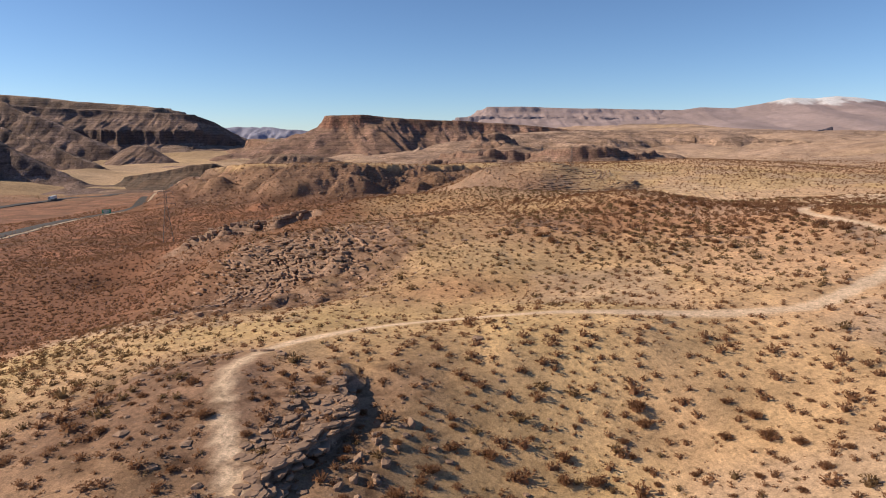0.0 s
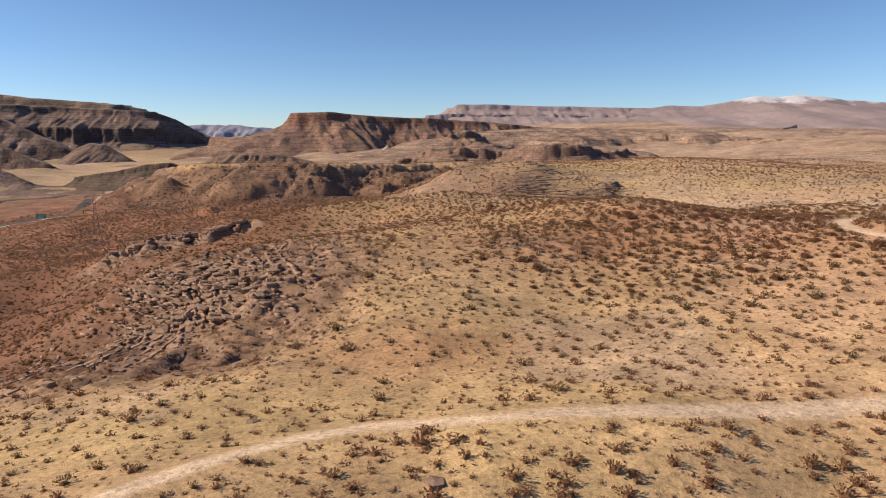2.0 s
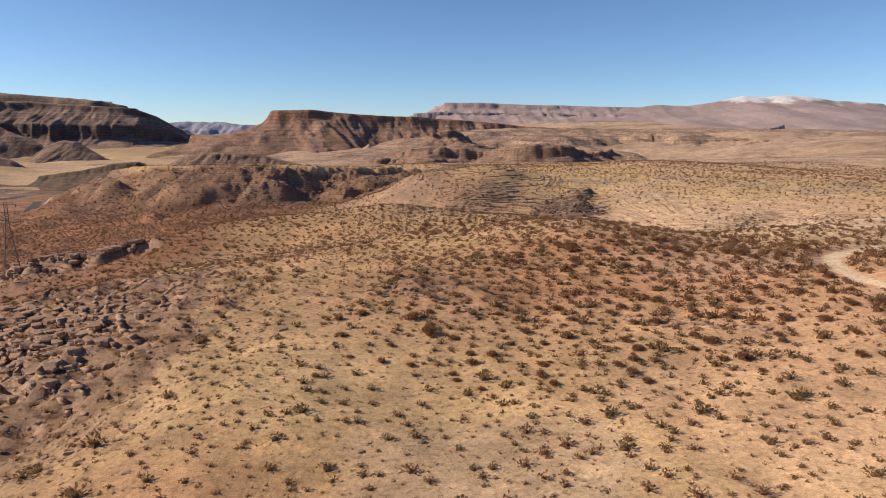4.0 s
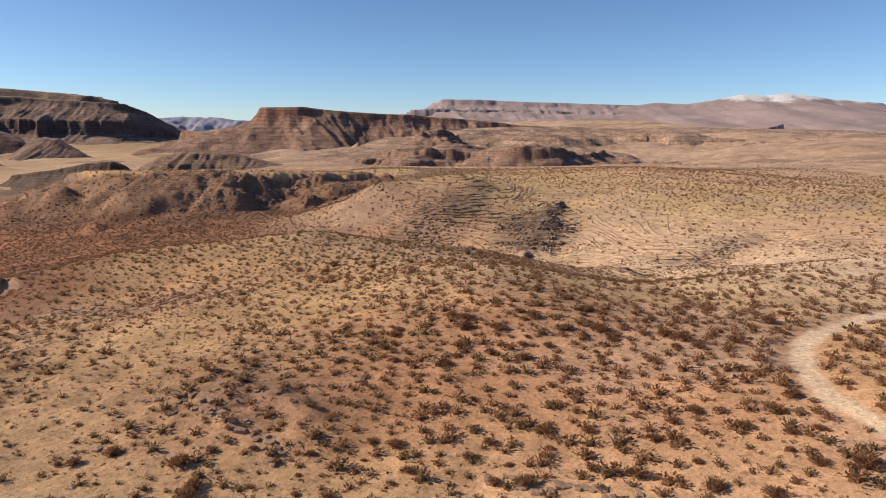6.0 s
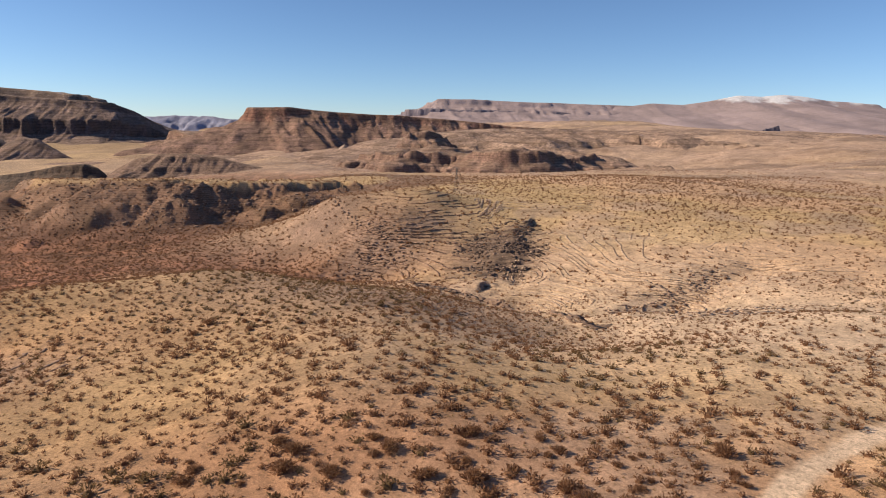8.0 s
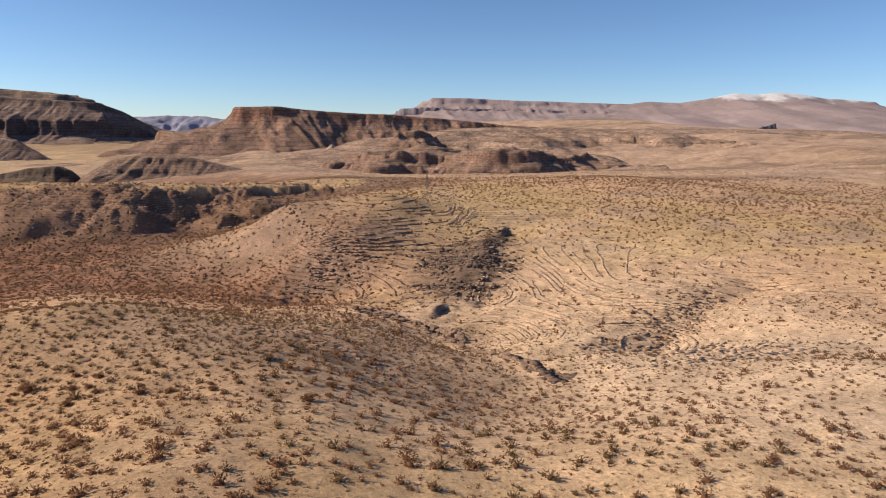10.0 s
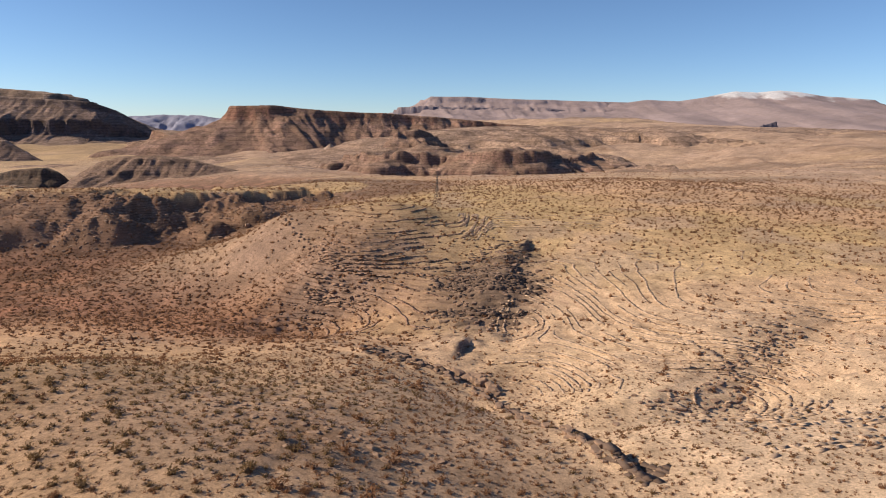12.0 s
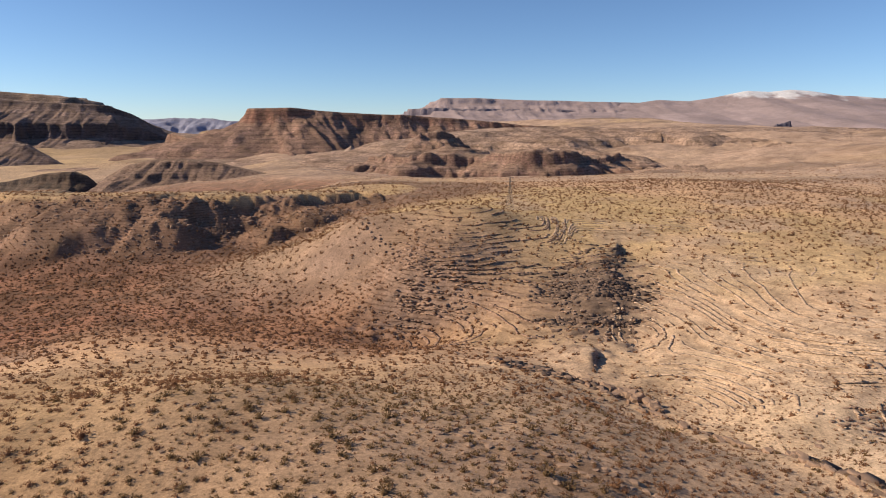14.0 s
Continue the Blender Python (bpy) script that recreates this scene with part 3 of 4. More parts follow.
landform("dome_hill", "broad brown desert hill with rocky gullies", "hill", [(90, 1400, 26, 20), (230, 1500, 38, 40), (420, 1640, 42, 70), (760, 1720, 40, 120), (1150, 1900, 40, 150)], -20, [(0.35, 0.1), (0.7, 0.08)], 0.15, 9.0, rock_mat, ((0.20, 0.13, 0.10), (0.37, 0.25, 0.185), (0.41, 0.28, 0.205)), rough=1.4, seed=7, uneven=0.12)
landform("rock_scarp", "broken rock rim over a scree slope", "cliff", [(20, 1150, 2, 20), (75, 1085, 8, 50), (125, 1090, 9, 62), (165, 1080, 5, 50), (205, 1040, 10, 70), (250, 1090, 6, 60), (330, 1160, 4, 40)], -30, [(0.0, 0.22), (0.35, 0.12)], 0.34, 2.6, ridge_mat, RUST, rough=1.5, seed=11, uneven=0.25)
landform("crag", "low reddish crag on the hillside", "cliff", [(75, 1300, 30, 4), (105, 1312, 35, 8), (140, 1325, 29, 4)], -10, [(0.0, 0.16), (0.3, 0.12)], 0.42, 3.5, rock_mat, RUST, rough=1.3, seed=15, uneven=0.1)
landform("spoil_cone", "pale sandy cone-shaped mound", "mound", [(-50, 1400, 8, 0.5), (-48, 1401, 7, 0.5)], -26, [(0.5, 0.01)], 0.62, 2.0, rock_mat, ((0.40, 0.30, 0.235),) * 3, rough=0.15, seed=2)
landform("hill", "low dark hill on the valley floor", "hill", [(-330, 1020, -26, 5), (-290, 1012, -5, 6), (-260, 1006, 2, 8), (-225, 1000, 4, 8), (-180, 995, 0, 6), (-120, 990, -14, 5), (-90, 988, -24, 4)], -36, [(0.03, 0.08), (0.3, 0.06)], 0.30, 2.4, ridge_mat, ((0.13, 0.085, 0.068), (0.23, 0.15, 0.115), (0.26, 0.175, 0.125)), rough=0.8, seed=35, uneven=0.05)
landform("mountain", "banded canyon mountain with two dark cliff layers", "mountain", [(-690, 2440, 4, 6), (-730, 2410, 30, 8), (-775, 2380, 56, 10), (-812, 2350, 80, 14), (-872, 2330, 103, 24), (-940, 2325, 108, 30), (-1110, 2315, 116, 40), (-1321, 2300, 124, 60), (-1512, 2270, 134, 80)], -46, [(0.0, 0.08), (0.34, 0.22)], 0.46, 4.5, rock_mat, GREY, rough=0.85, seed=17, uneven=0.02)
landform("mountain", "high tan tableland behind the cliff rim", "mountain", [(-1020, 2600, 122, 20), (-1106, 2600, 136, 60), (-1190, 2610, 149, 70), (-1410, 2620, 163, 80), (-1713, 2640, 186, 120), (-2200, 2500, 192, 200)], 0, [(0.02, 0.12)], 0.3, 13.0, rock_mat, TABLE, rough=0.8, seed=19, uneven=0.04)
landform("spur", "dark mountain spur falling to the valley", "ridge", [(-1180, 1700, 112, 30), (-1075, 1640, 108, 8), (-985, 1610, 82, 4), (-890, 1585, 46, 3), (-790, 1560, 6, 3), (-690, 1540, -32, 3)], -38, [(0.0, 0.1)], 0.68, 5.0, rock_mat, GREY, rough=1.0, seed=23)
landform("spur", "dark mountain spur falling to the valley", "ridge", [(-1060, 1310, 96, 30), (-900, 1260, 72, 6), (-780, 1225, 38, 4), (-660, 1190, -4, 3), (-580, 1170, -32, 3)], -38, [(0.0, 0.08)], 0.62, 5.0, rock_mat, GREY, rough=1.0, seed=29)
landform("spur", "dark mountain spur falling to the valley", "ridge", [(-880, 1020, 78, 20), (-740, 1000, 52, 5), (-660, 988, 20, 4), (-590, 980, -12, 3), (-540, 975, -34, 3)], -38, [(0.0, 0.08)], 0.62, 4.5, rock_mat, GREY, rough=1.0, seed=31)
landform("hill", "small dark hill on the valley floor", "hill", [(-740, 1450, -26, 4), (-690, 1430, 0, 4), (-655, 1418, 11, 5), (-625, 1408, 9, 4), (-580, 1398, -14, 4), (-540, 1392, -32, 3)], -40, [(0.0, 0.08)], 0.5, 2.6, ridge_mat, GREY, rough=0.6, seed=37)
# the shade on the bank's face is put into its near-black colours
landform("bank", "steep bank in the valley, shade painted into its dark face", "bank", [(-480, 1000, -30, 4), (-420, 978, -22, 5), (-365, 964, -11, 5), (-332, 958, -9, 5), (-318, 957, -14, 3), (-306, 957, -26, 3)], -46, [(0.02, 0.15)], 0.6, 1.8, ridge_mat, ((0.06, 0.045, 0.04), (0.09, 0.065, 0.052), (0.20, 0.14, 0.10)), rough=0.45, seed=41, uneven=0.03)
# the blue here is air haze painted onto the range
landform("mountain_range", "distant mountain range with blue haze put into its colour", "mountains", [(-1700, 4500, 60, 20), (-1480, 4520, 88, 20), (-1260, 4540, 96, 20), (-1080, 4500, 74, 20), (-800, 4500, 60, 20)], -20, [(0.5, 0.05)], 0.4, 12.0, far_mat, ((0.25, 0.25, 0.33),) * 3, rough=0.9, seed=43, uneven=0.12)
landform("plateau", "distant plateau with a long cliff, pale haze in its colour", "plateau", [(100, 4700, 140, 40), (138, 4700, 156, 60), (256, 4700, 164, 90), (500, 4700, 158, 90), (700, 4710, 160, 90), (1039, 4720, 156, 90), (1250, 4760, 150, 90)], 30, [(0.0, 0.62)], 0.3, 8.0, far_mat, HAZE, rough=0.9, seed=47, uneven=0.02)
landform("plateau", "distant upper tableland, pale haze in its colour", "plateau", [(270, 4850, 212, 20), (320, 4850, 236, 30), (560, 4850, 236, 40), (867, 4850, 224, 50), (1270, 4850, 218, 60), (1700, 4850, 210, 60)], 60, [(0.0, 0.16), (0.2, 0.1)], 0.25, 14.0, far_mat, HAZE, rough=0.6, seed=53, uneven=0.02)
landform("mountain_range", "distant mountains with snow on the crest, pale haze in their colour", "mountains", [(1400, 4800, 186, 20), (1673, 4800, 200, 20), (1832, 4800, 222, 15), (2074, 4800, 216, 15), (2274, 4800, 246, 12), (2480, 4800, 292, 8), (2640, 4800, 286, 8), (2800, 4800, 302, 8), (2960, 4800, 292, 10), (3117, 4800, 268, 20), (3500, 4800, 246, 20)], 10, [(0.02, 0.1)], 0.15, 22.0, far_mat, HAZE, rough=0.22, seed=59, snow=250.0, uneven=0.04)
landform("crag", "dark distant crag on the far slope", "cliff", [(1950, 3500, 46, 2), (1972, 3510, 60, 3), (2005, 3518, 63, 4), (2050, 3524, 74, 3)], 20, [(0.0, 0.4)], 1.3, 4.0, far_mat, ((0.10, 0.088, 0.115),) * 3, rough=1.0, seed=67, uneven=0.12)


# ---- plants and stones ----
rng = np.random.default_rng(7)


def part(name, verts, tris, mat, parent=None, label=""):
    me = bpy.data.meshes.new(name)
    me.from_pydata([tuple(v) for v in verts], [], [tuple(t) for t in tris])
    me.materials.append(mat)
    ob = new(name, me)
    if parent:
        ob.parent = parent
    if label:
        tagged(ob, label)
    return ob


def bush_shape(blades, wide, tall, blade, seed, slim=0.2):
    """A fan of thin twigs that spring from the root over a low dark heart, as corners of triangles."""
    r = np.random.default_rng(seed)
    az, lean = r.uniform(0, 2 * math.pi, blades), np.sqrt(r.uniform(0.02, 1, blades))
    lump = 1 + 0.22 * np.sin(az * 2 + r.uniform(0, 6)) + 0.16 * np.sin(az * 5 + r.uniform(0, 6))
    tip = np.stack([np.cos(az) * lean * lump * wide, np.sin(az) * lean * lump * wide, tall * np.sqrt(np.maximum(0.06, 1.05 - 0.85 * lean ** 2)) * r.uniform(0.65, 1.1, blades)], 1)
    tip += r.normal(0, 0.15, (blades, 3)) * wide
    start = tip * r.uniform(0.4, 0.82, blades)[:, None] + r.normal(0, 0.07, (blades, 3)) * wide
    way = (tip - start) / (np.linalg.norm(tip - start, axis=1)[:, None] + 1e-6)
    side = np.cross(way, r.normal(0, 1, (blades, 3)))
    side /= np.linalg.norm(side, axis=1)[:, None] + 1e-6
    half = blade * slim * r.uniform(0.6, 1.4, blades)[:, None]
    mid = start + (tip - start) * 0.7
    sides = 5 if blades < 100 else 8
    q = 2 * math.pi * np.arange(sides + 1) / sides
    reach = wide * r.uniform(0.38, 0.62, sides + 1)
    reach[-1] = reach[0]
    low = np.stack([np.cos(q) * reach, np.sin(q) * reach, 0 * q - 0.02], 1)
    mid_ = low * (0.8, 0.8, 0) + (0, 0, tall * 0.36)
    cap = np.array((0, 0, tall * 0.55))
    core = [t for k in range(sides) for t in ((low[k], low[k + 1], mid_[k + 1]), (low[k], mid_[k + 1], mid_[k]), (mid_[k], mid_[k + 1], cap))]
    return np.maximum(np.concatenate([np.array(core), np.stack([start, mid + side * half, mid * 0.25 + tip * 0.75 - side * half], 1), np.stack([mid + side * half * 1.3, tip, mid - side * half * 1.3], 1)[::2]]), (-9, -9, -0.02))


def stem_shape(count, wide, tall, seed):
    r = np.random.default_rng(seed)
    out = []
    for k in range(count):
        a, q = r.uniform(0, 2 * math.pi), r.uniform(0.3, 0.85)
        foot, tip = Vector((0.08 * math.cos(a), 0.08 * math.sin(a), -0.05)), Vector((q * wide * math.cos(a), q * wide * math.sin(a), tall * r.uniform(0.5, 0.85)))
        ring = [foot + Vector((0.03 * math.cos(t), 0.03 * math.sin(t), 0)) for t in (0, 2.1, 4.2)]
        out += [(ring[i], ring[(i + 1) % 3], tip) for i in range(3)]
    return np.array(out)


def scatter(name, shapes, xs, ys, sizes, mat, label, category, squash=(0.75, 1.1), sink=0.04, lean=0.0):
    """Many copies of the shapes on the ground, joined: kind stuff."""
    zs = ground_z(xs, ys)
    turn = rng.uniform(0, 2 * math.pi, len(xs))
    kind = rng.integers(0, len(shapes), len(xs))
    flat = rng.uniform(*squash, len(xs))
    chunks = []
    for k, shape in enumerate(shapes):
        i = np.nonzero(kind == k)[0]
        v = shape.reshape(1, -1, 3)
        c, s = np.cos(turn[i])[:, None], np.sin(turn[i])[:, None]
        x = (v[..., 0] * c - v[..., 1] * s) * sizes[i][:, None] + xs[i][:, None]
        y = (v[..., 0] * s + v[..., 1] * c) * sizes[i][:, None] + ys[i][:, None]
        z = v[..., 2] * (sizes[i] * flat[i])[:, None] + (zs[i] - sink * sizes[i])[:, None]
        chunks.append(np.stack([x, y, z], -1).reshape(-1, 3))
    co = np.concatenate(chunks)
    n = len(co)
    me = bpy.data.meshes.new(name)
    me.vertices.add(n)
    me.vertices.foreach_set("co", co.astype(np.float32).ravel())
    me.loops.add(n)
    me.polygons.add(n // 3)
    me.loops.foreach_set("vertex_index", np.arange(n, dtype=np.int32))
    me.polygons.foreach_set("loop_start", np.arange(0, n, 3, dtype=np.int32))
    me.update(calc_edges=True)
    me.materials.append(mat)
    return tagged(new(name, me), label, category, kind="stuff")


def sprinkle(x0, x1, y0, y1, per_m2, seed, keep, loose=0.8):
    """Uneven but well-spaced places in a rectangle, thinned by keep(x, y), which gives 0 to 1."""
    r = np.random.default_rng(seed)
    step = per_m2 ** -0.5
    x, y = np.meshgrid(np.arange(x0, x1, step * 1.075), np.arange(y0, y1, step * 0.93))
    x = (x + 0.54 * step * (np.arange(len(x)) % 2)[:, None]).ravel()
    y = y.ravel()
    x, y = x + r.uniform(-loose, loose, x.size) * step, y + r.uniform(-loose, loose, x.size) * step
    ok = r.uniform(0, 1, x.size) < keep(x, y)
    return x[ok], y[ok]


def off_track(x, y):
    return smooth(1.3, 2.1, track_distance(x, y))


BASIN_WASH = [(20, 512), (0, 494), (-30, 470), (-53, 447), (-100, 425), (-170, 400)]


def shrub_cover(x, y):
    """Shrubs for each ten square metres, 0 to 1."""
    z = broad_land(x, y)
    c = 0.63 + 0.3 * fbm(x, y, 30, 3, 201)
    c = c + 0.3 * spot(x, y, 58, 158, 34, 26) + 0.1 * spot(x, y, 100, 150, 40, 26) + 0.35 * spot(x, y, 30, 238, 40, 22) + 0.25 * spot(x, y, 20, 62, 30, 14) + 0.4 * spot(x, y, -36, 52, 14) - 0.22 * spot(x, y, -15, 95, 26, 12) - 0.26 * spot(x, y, 6, 128, 36, 26)
    c = c - 0.3 * spot(x, y, 120, 250, 40, 26) - 0.25 * strata_mask(x, y) - 0.15 * spot(x, y, 10, 205, 20) + 0.15 * spot(x, y, 40, 262, 40, 16)
    c = c + 0.5 * spot(x, y, 72, 262, 15, 24, 20) + 0.35 * spot(x, y, -48, 150, 16, 50) + 0.4 * spot(x, y, 20, 352, 36, 22) + 0.3 * spot(x, y, 45, 240, 34, 14) + 0.6 * basin_mask(x, y, z) + 0.3 * spot(x, y, -90, 470, 90, 34) + 0.8 * spot(x, y, 240, 530, 60, 9, -8) + 0.5 * spot(x, y, 200, 425, 30, 24) + 0.7 * spot(x, y, 76, 262, 18, 24, 25) + 0.8 * spot(x, y, 37, 130, 9, 14) + 0.5 * spot(x, y, 40, 152, 16, 12) + 0.8 * np.exp(-(line_distance(x, y, BASIN_WASH)[0] / 4) ** 2)
    return np.clip(c, 0.03, 1.0) * off_track(x, y)


def big_shrubs(x, y):
    """Shrubs stand taller on the red flats beside the track than on the pale slopes."""
    return 0.82 + 0.42 * np.clip(spot(x, y, 62, 158, 44, 30) + 0.8 * spot(x, y, 110, 150, 40, 34) + 0.4 * spot(x, y, 30, 52, 30, 16), 0, 1) - 0.2 * spot(x, y, 5, 130, 34, 26) - 0.25 * spot(x, y, 120, 250, 45, 40)


# the nearest three hundred shrubs, each a thing of its own
KINDS = []
for k in range(6):
    holder = new("creosote_bush")
    foliage = bush_shape(460, 0.66, 0.62, 0.15, 300 + k, 0.17).reshape(-1, 3)
    stems = stem_shape(9, 0.75, 0.8, 330 + k).reshape(-1, 3)
    part("foliage", foliage, np.arange(len(foliage)).reshape(-1, 3), shrub_mat, holder)
    part("stems", stems, np.arange(len(stems)).reshape(-1, 3), stem_mat, holder, "thin grey-brown stems")
    tagged(holder, "dry brown creosote bush on sandy ground", "bush", "desert bushes")
    KINDS.append(holder)
nx_, ny_ = sprinkle(-70, 190, 36, 275, 0.27, 11, shrub_cover, 0.5)
nearest = ((np.abs(nx_ - 5) < 34) & (ny_ > 44) & (ny_ < 62)) | ((np.abs(nx_ - 44) < 34) & (ny_ > 118) & (ny_ < 142)) | ((np.abs(nx_ - 66) < 30) & (ny_ > 156) & (ny_ < 172)) | ((np.abs(nx_ - 50) < 30) & (ny_ > 214) & (ny_ < 228))
pick = np.nonzero(nearest)[0]
pick = pick[:: max(1, math.ceil(len(pick) / 296))]
size_of = (rng.lognormal(-0.18, 0.34, len(nx_)) * big_shrubs(nx_, ny_)).clip(0.35, 1.7)
used = np.zeros(len(nx_), bool)
for j, i in enumerate(pick):
    m = pose(nx_[i], ny_[i], float(ground_z(nx_[i], ny_[i])[0]) - 0.04, 0, 0, float(rng.uniform(0, 360))) @ Matrix.Diagonal((size_of[i], size_of[i] * rng.uniform(0.8, 1.2), size_of[i] * rng.uniform(0.75, 1.1), 1))
    if j < len(KINDS):
        KINDS[j].matrix_basis = m
    else:
        ob = copy_thing(KINDS[j % len(KINDS)], Matrix())
        ob.matrix_basis = m
    used[i] = True
BUSH = [bush_shape(62, 0.66, 0.60, 0.22, 400 + k, 0.26) for k in range(9)]
BUSH_FAR = [bush_shape(7, 0.70, 0.55, 0.40, 450 + k, 0.45) for k in range(7)]
TUFT = [bush_shape(9, 0.30, 0.26, 0.24, 480 + k, 0.3)[5:] for k in range(5)]
olive = (fbm(nx_, ny_, 40, 3, 241) + 0.5 * spot(nx_, ny_, 40, 110, 30, 20) + 0.5 * spot(nx_, ny_, 40, 235, 60, 20) - 0.8 * spot(nx_, ny_, 62, 158, 36, 26) + rng.normal(0, 0.35, len(nx_))) > 0.1
for kind_, mat_, text_ in ((~olive, shrub_mat, "dry brown desert shrubs scattered over the sandy slopes"), (olive, olive_mat, "olive-brown desert shrubs scattered over the pale slopes")):
    scatter("desert_shrubs", BUSH, nx_[~used & kind_], ny_[~used & kind_], size_of[~used & kind_], mat_, text_, "shrubs")
fx_, fy_ = sprinkle(-330, 400, -120, 640, 0.14, 12, lambda x, y: shrub_cover(x, y) * (1 - (x > -70) * (x < 190) * (y > 36) * (y < 275)))
scatter("desert_shrubs", BUSH_FAR, fx_, fy_, rng.lognormal(0.0, 0.35, len(fx_)).clip(0.5, 1.8), shrub_mat, "dark brown shrubs over the red basin and far slopes", "shrubs")
hx_, hy_ = sprinkle(-500, 1100, 620, 1500, 0.032, 13, lambda x, y: np.clip(0.5 + 0.6 * fbm(x, y, 120, 3, 207), 0.05, 1))
scatter("distant_shrubs", [np.concatenate([b[1:15:3], b[2:15:3]]) for b in BUSH_FAR], hx_, hy_, rng.uniform(1.0, 2.2, len(hx_)), shrub_mat, "dark dots of far shrubs on the plain", "shrubs")
bx_, by_ = sprinkle(-260, 300, 60, 640, 0.17, 19, lambda x, y: np.clip(0.3 + 0.5 * basin_mask(x, y, broad_land(x, y)) + 0.3 * fbm(x, y, 25, 3, 231) + 0.6 * spot(x, y, -90, 475, 90, 34), 0, 1) * (1 - (x > -60) * (x < 170) * (y < 270)))
scatter("low_scrub", [np.concatenate([b[1::3][:5], b[2::3][:5]]) * 0.75 for b in BUSH_FAR], bx_, by_, rng.uniform(0.6, 1.3, len(bx_)), shrub_mat, "low brown scrub dotted over the basin and the slopes", "scrub")
cx_, cy_ = sprinkle(-200, 75, 275, 500, 0.22, 23, lambda x, y: np.clip(0.95 * basin_mask(x, y, broad_land(x, y)) + 0.5 * spot(x, y, 20, 352, 36, 22) + 0.35 * fbm(x, y, 14, 3, 233), 0, 1))
scatter("basin_scrub", [np.concatenate([b[1::3][:5], b[2::3][:5]]) * 0.8 for b in BUSH_FAR], cx_, cy_, rng.lognormal(0.45, 0.4, len(cx_)).clip(0.6, 3.0), shrub_mat, "dense brown scrub on the slope under the dark ridge", "scrub")
def tuft_cover(x, y):
    """Low tufts: sparse on the sand, thick on the stony flank that looks north."""
    return off_track(x, y) * np.clip(0.45 + 0.4 * fbm(x, y, 16, 3, 211) + 0.7 * spot(x, y, 60, 255, 40, 20, -20) + 0.4 * spot(x, y, 20, 190, 30, 24), 0.1, 1)


wx_, wy_ = sprinkle(-220, -34, 85, 290, 0.18, 29, lambda x, y: np.clip(0.9 * basin_mask(x, y, broad_land(x, y)) + 0.8 * smooth(-36, -56, x - 0.12 * (y - 150)) + 0.3 * fbm(x, y, 14, 3, 239) - 0.3, 0, 1) * smooth(88, 110, y + 0.4 * x))
scatter("slope_scrub", [np.concatenate([b[1::3][:5], b[2::3][:5]]) * 0.8 for b in BUSH_FAR], wx_, wy_, rng.lognormal(0.3, 0.4, len(wx_)).clip(0.5, 2.6), shrub_mat, "dense brown scrub on the red slope falling to the basin", "scrub")


tx_, ty_ = sprinkle(-70, 190, 36, 300, 0.75, 14, tuft_cover)
scatter("low_weeds", TUFT, tx_, ty_, rng.lognormal(-0.15, 0.35, len(tx_)).clip(0.4, 1.9), shrub_mat, "small brown weeds between the shrubs", "weeds")
gx_, gy_ = sprinkle(-70, 190, 36, 275, 0.28, 15, lambda x, y: off_track(x, y) * smooth(0.0, 0.7, fbm(x, y, 60, 4, 101) + spot(x, y, -22, 88, 22, 10, 10) + spot(x, y, 5, 235, 40, 22) + 0.6 * spot(x, y, 0, 160, 30, 14)))
scatter("dry_grass", [t * (1, 1, 0.8) for t in TUFT], gx_, gy_, rng.uniform(0.4, 0.9, len(gx_)), grass_mat, "pale straw-coloured grass tufts", "grass")


def stone_shape(seed, flat=0.6):
    """A broken block of rock: an uneven hull with twenty faces."""
    bm = bmesh.new()
    bmesh.ops.create_icosphere(bm, subdivisions=1, radius=0.5)
    r = random.Random(seed)
    for v in bm.verts:
        v.co = Vector((v.co.x * r.uniform(0.7, 1.35), v.co.y * r.uniform(0.7, 1.25), max(-0.25, min(0.3, v.co.z * r.uniform(0.8, 1.2))) * flat * 1.6))
    out = np.array([[tuple(l.vert.co) for l in f.loops] for f in bm.faces])
    bm.free()
    return out


STONE = [stone_shape(k) for k in range(9)]
def plain_rock(name, low, high):
    """Weathered rock: two tones in patches of two sizes, each piece a little lighter or darker than its neighbour."""
    m, n, l, b = material(name, 0.92)
    geo, mix, noise_, bump, piece = n.new("ShaderNodeNewGeometry"), n.new("ShaderNodeMix"), n.new("ShaderNodeTexNoise"), n.new("ShaderNodeBump"), n.new("ShaderNodeMapRange")
    mix.data_type = "RGBA"
    mix.inputs["A"].default_value, mix.inputs["B"].default_value = (*low, 1), (*high, 1)
    noise_.inputs["Scale"].default_value, noise_.inputs["Detail"].default_value, noise_.inputs["Roughness"].default_value = 1.3, 9.0, 0.72
    bump.inputs["Distance"].default_value, bump.inputs["Strength"].default_value = 0.15, 0.8
    l.new(geo.outputs["Position"], noise_.inputs["Vector"])
    l.new(noise_.outputs["Fac"], bump.inputs["Height"])
    l.new(bump.outputs["Normal"], b.inputs["Normal"])
    l.new(geo.outputs["Random Per Island"], piece.inputs["Value"])
    piece.inputs["To Min"].default_value, piece.inputs["To Max"].default_value = 0.72, 1.25
    scale = n.new("ShaderNodeMix")
    scale.data_type, scale.blend_type = "RGBA", "MULTIPLY"
    scale.inputs["Factor"].default_value = 1.0
    l.new(noise_.outputs["Fac"], mix.inputs["Factor"])
    l.new(mix.outputs["Result"], scale.inputs["A"])
    l.new(piece.outputs["Result"], scale.inputs["B"])
    l.new(scale.outputs["Result"], b.inputs["Base Color"])
    return m


stone_mat = plain_rock("weathered_stone", (0.14, 0.085, 0.06), (0.40, 0.27, 0.19))


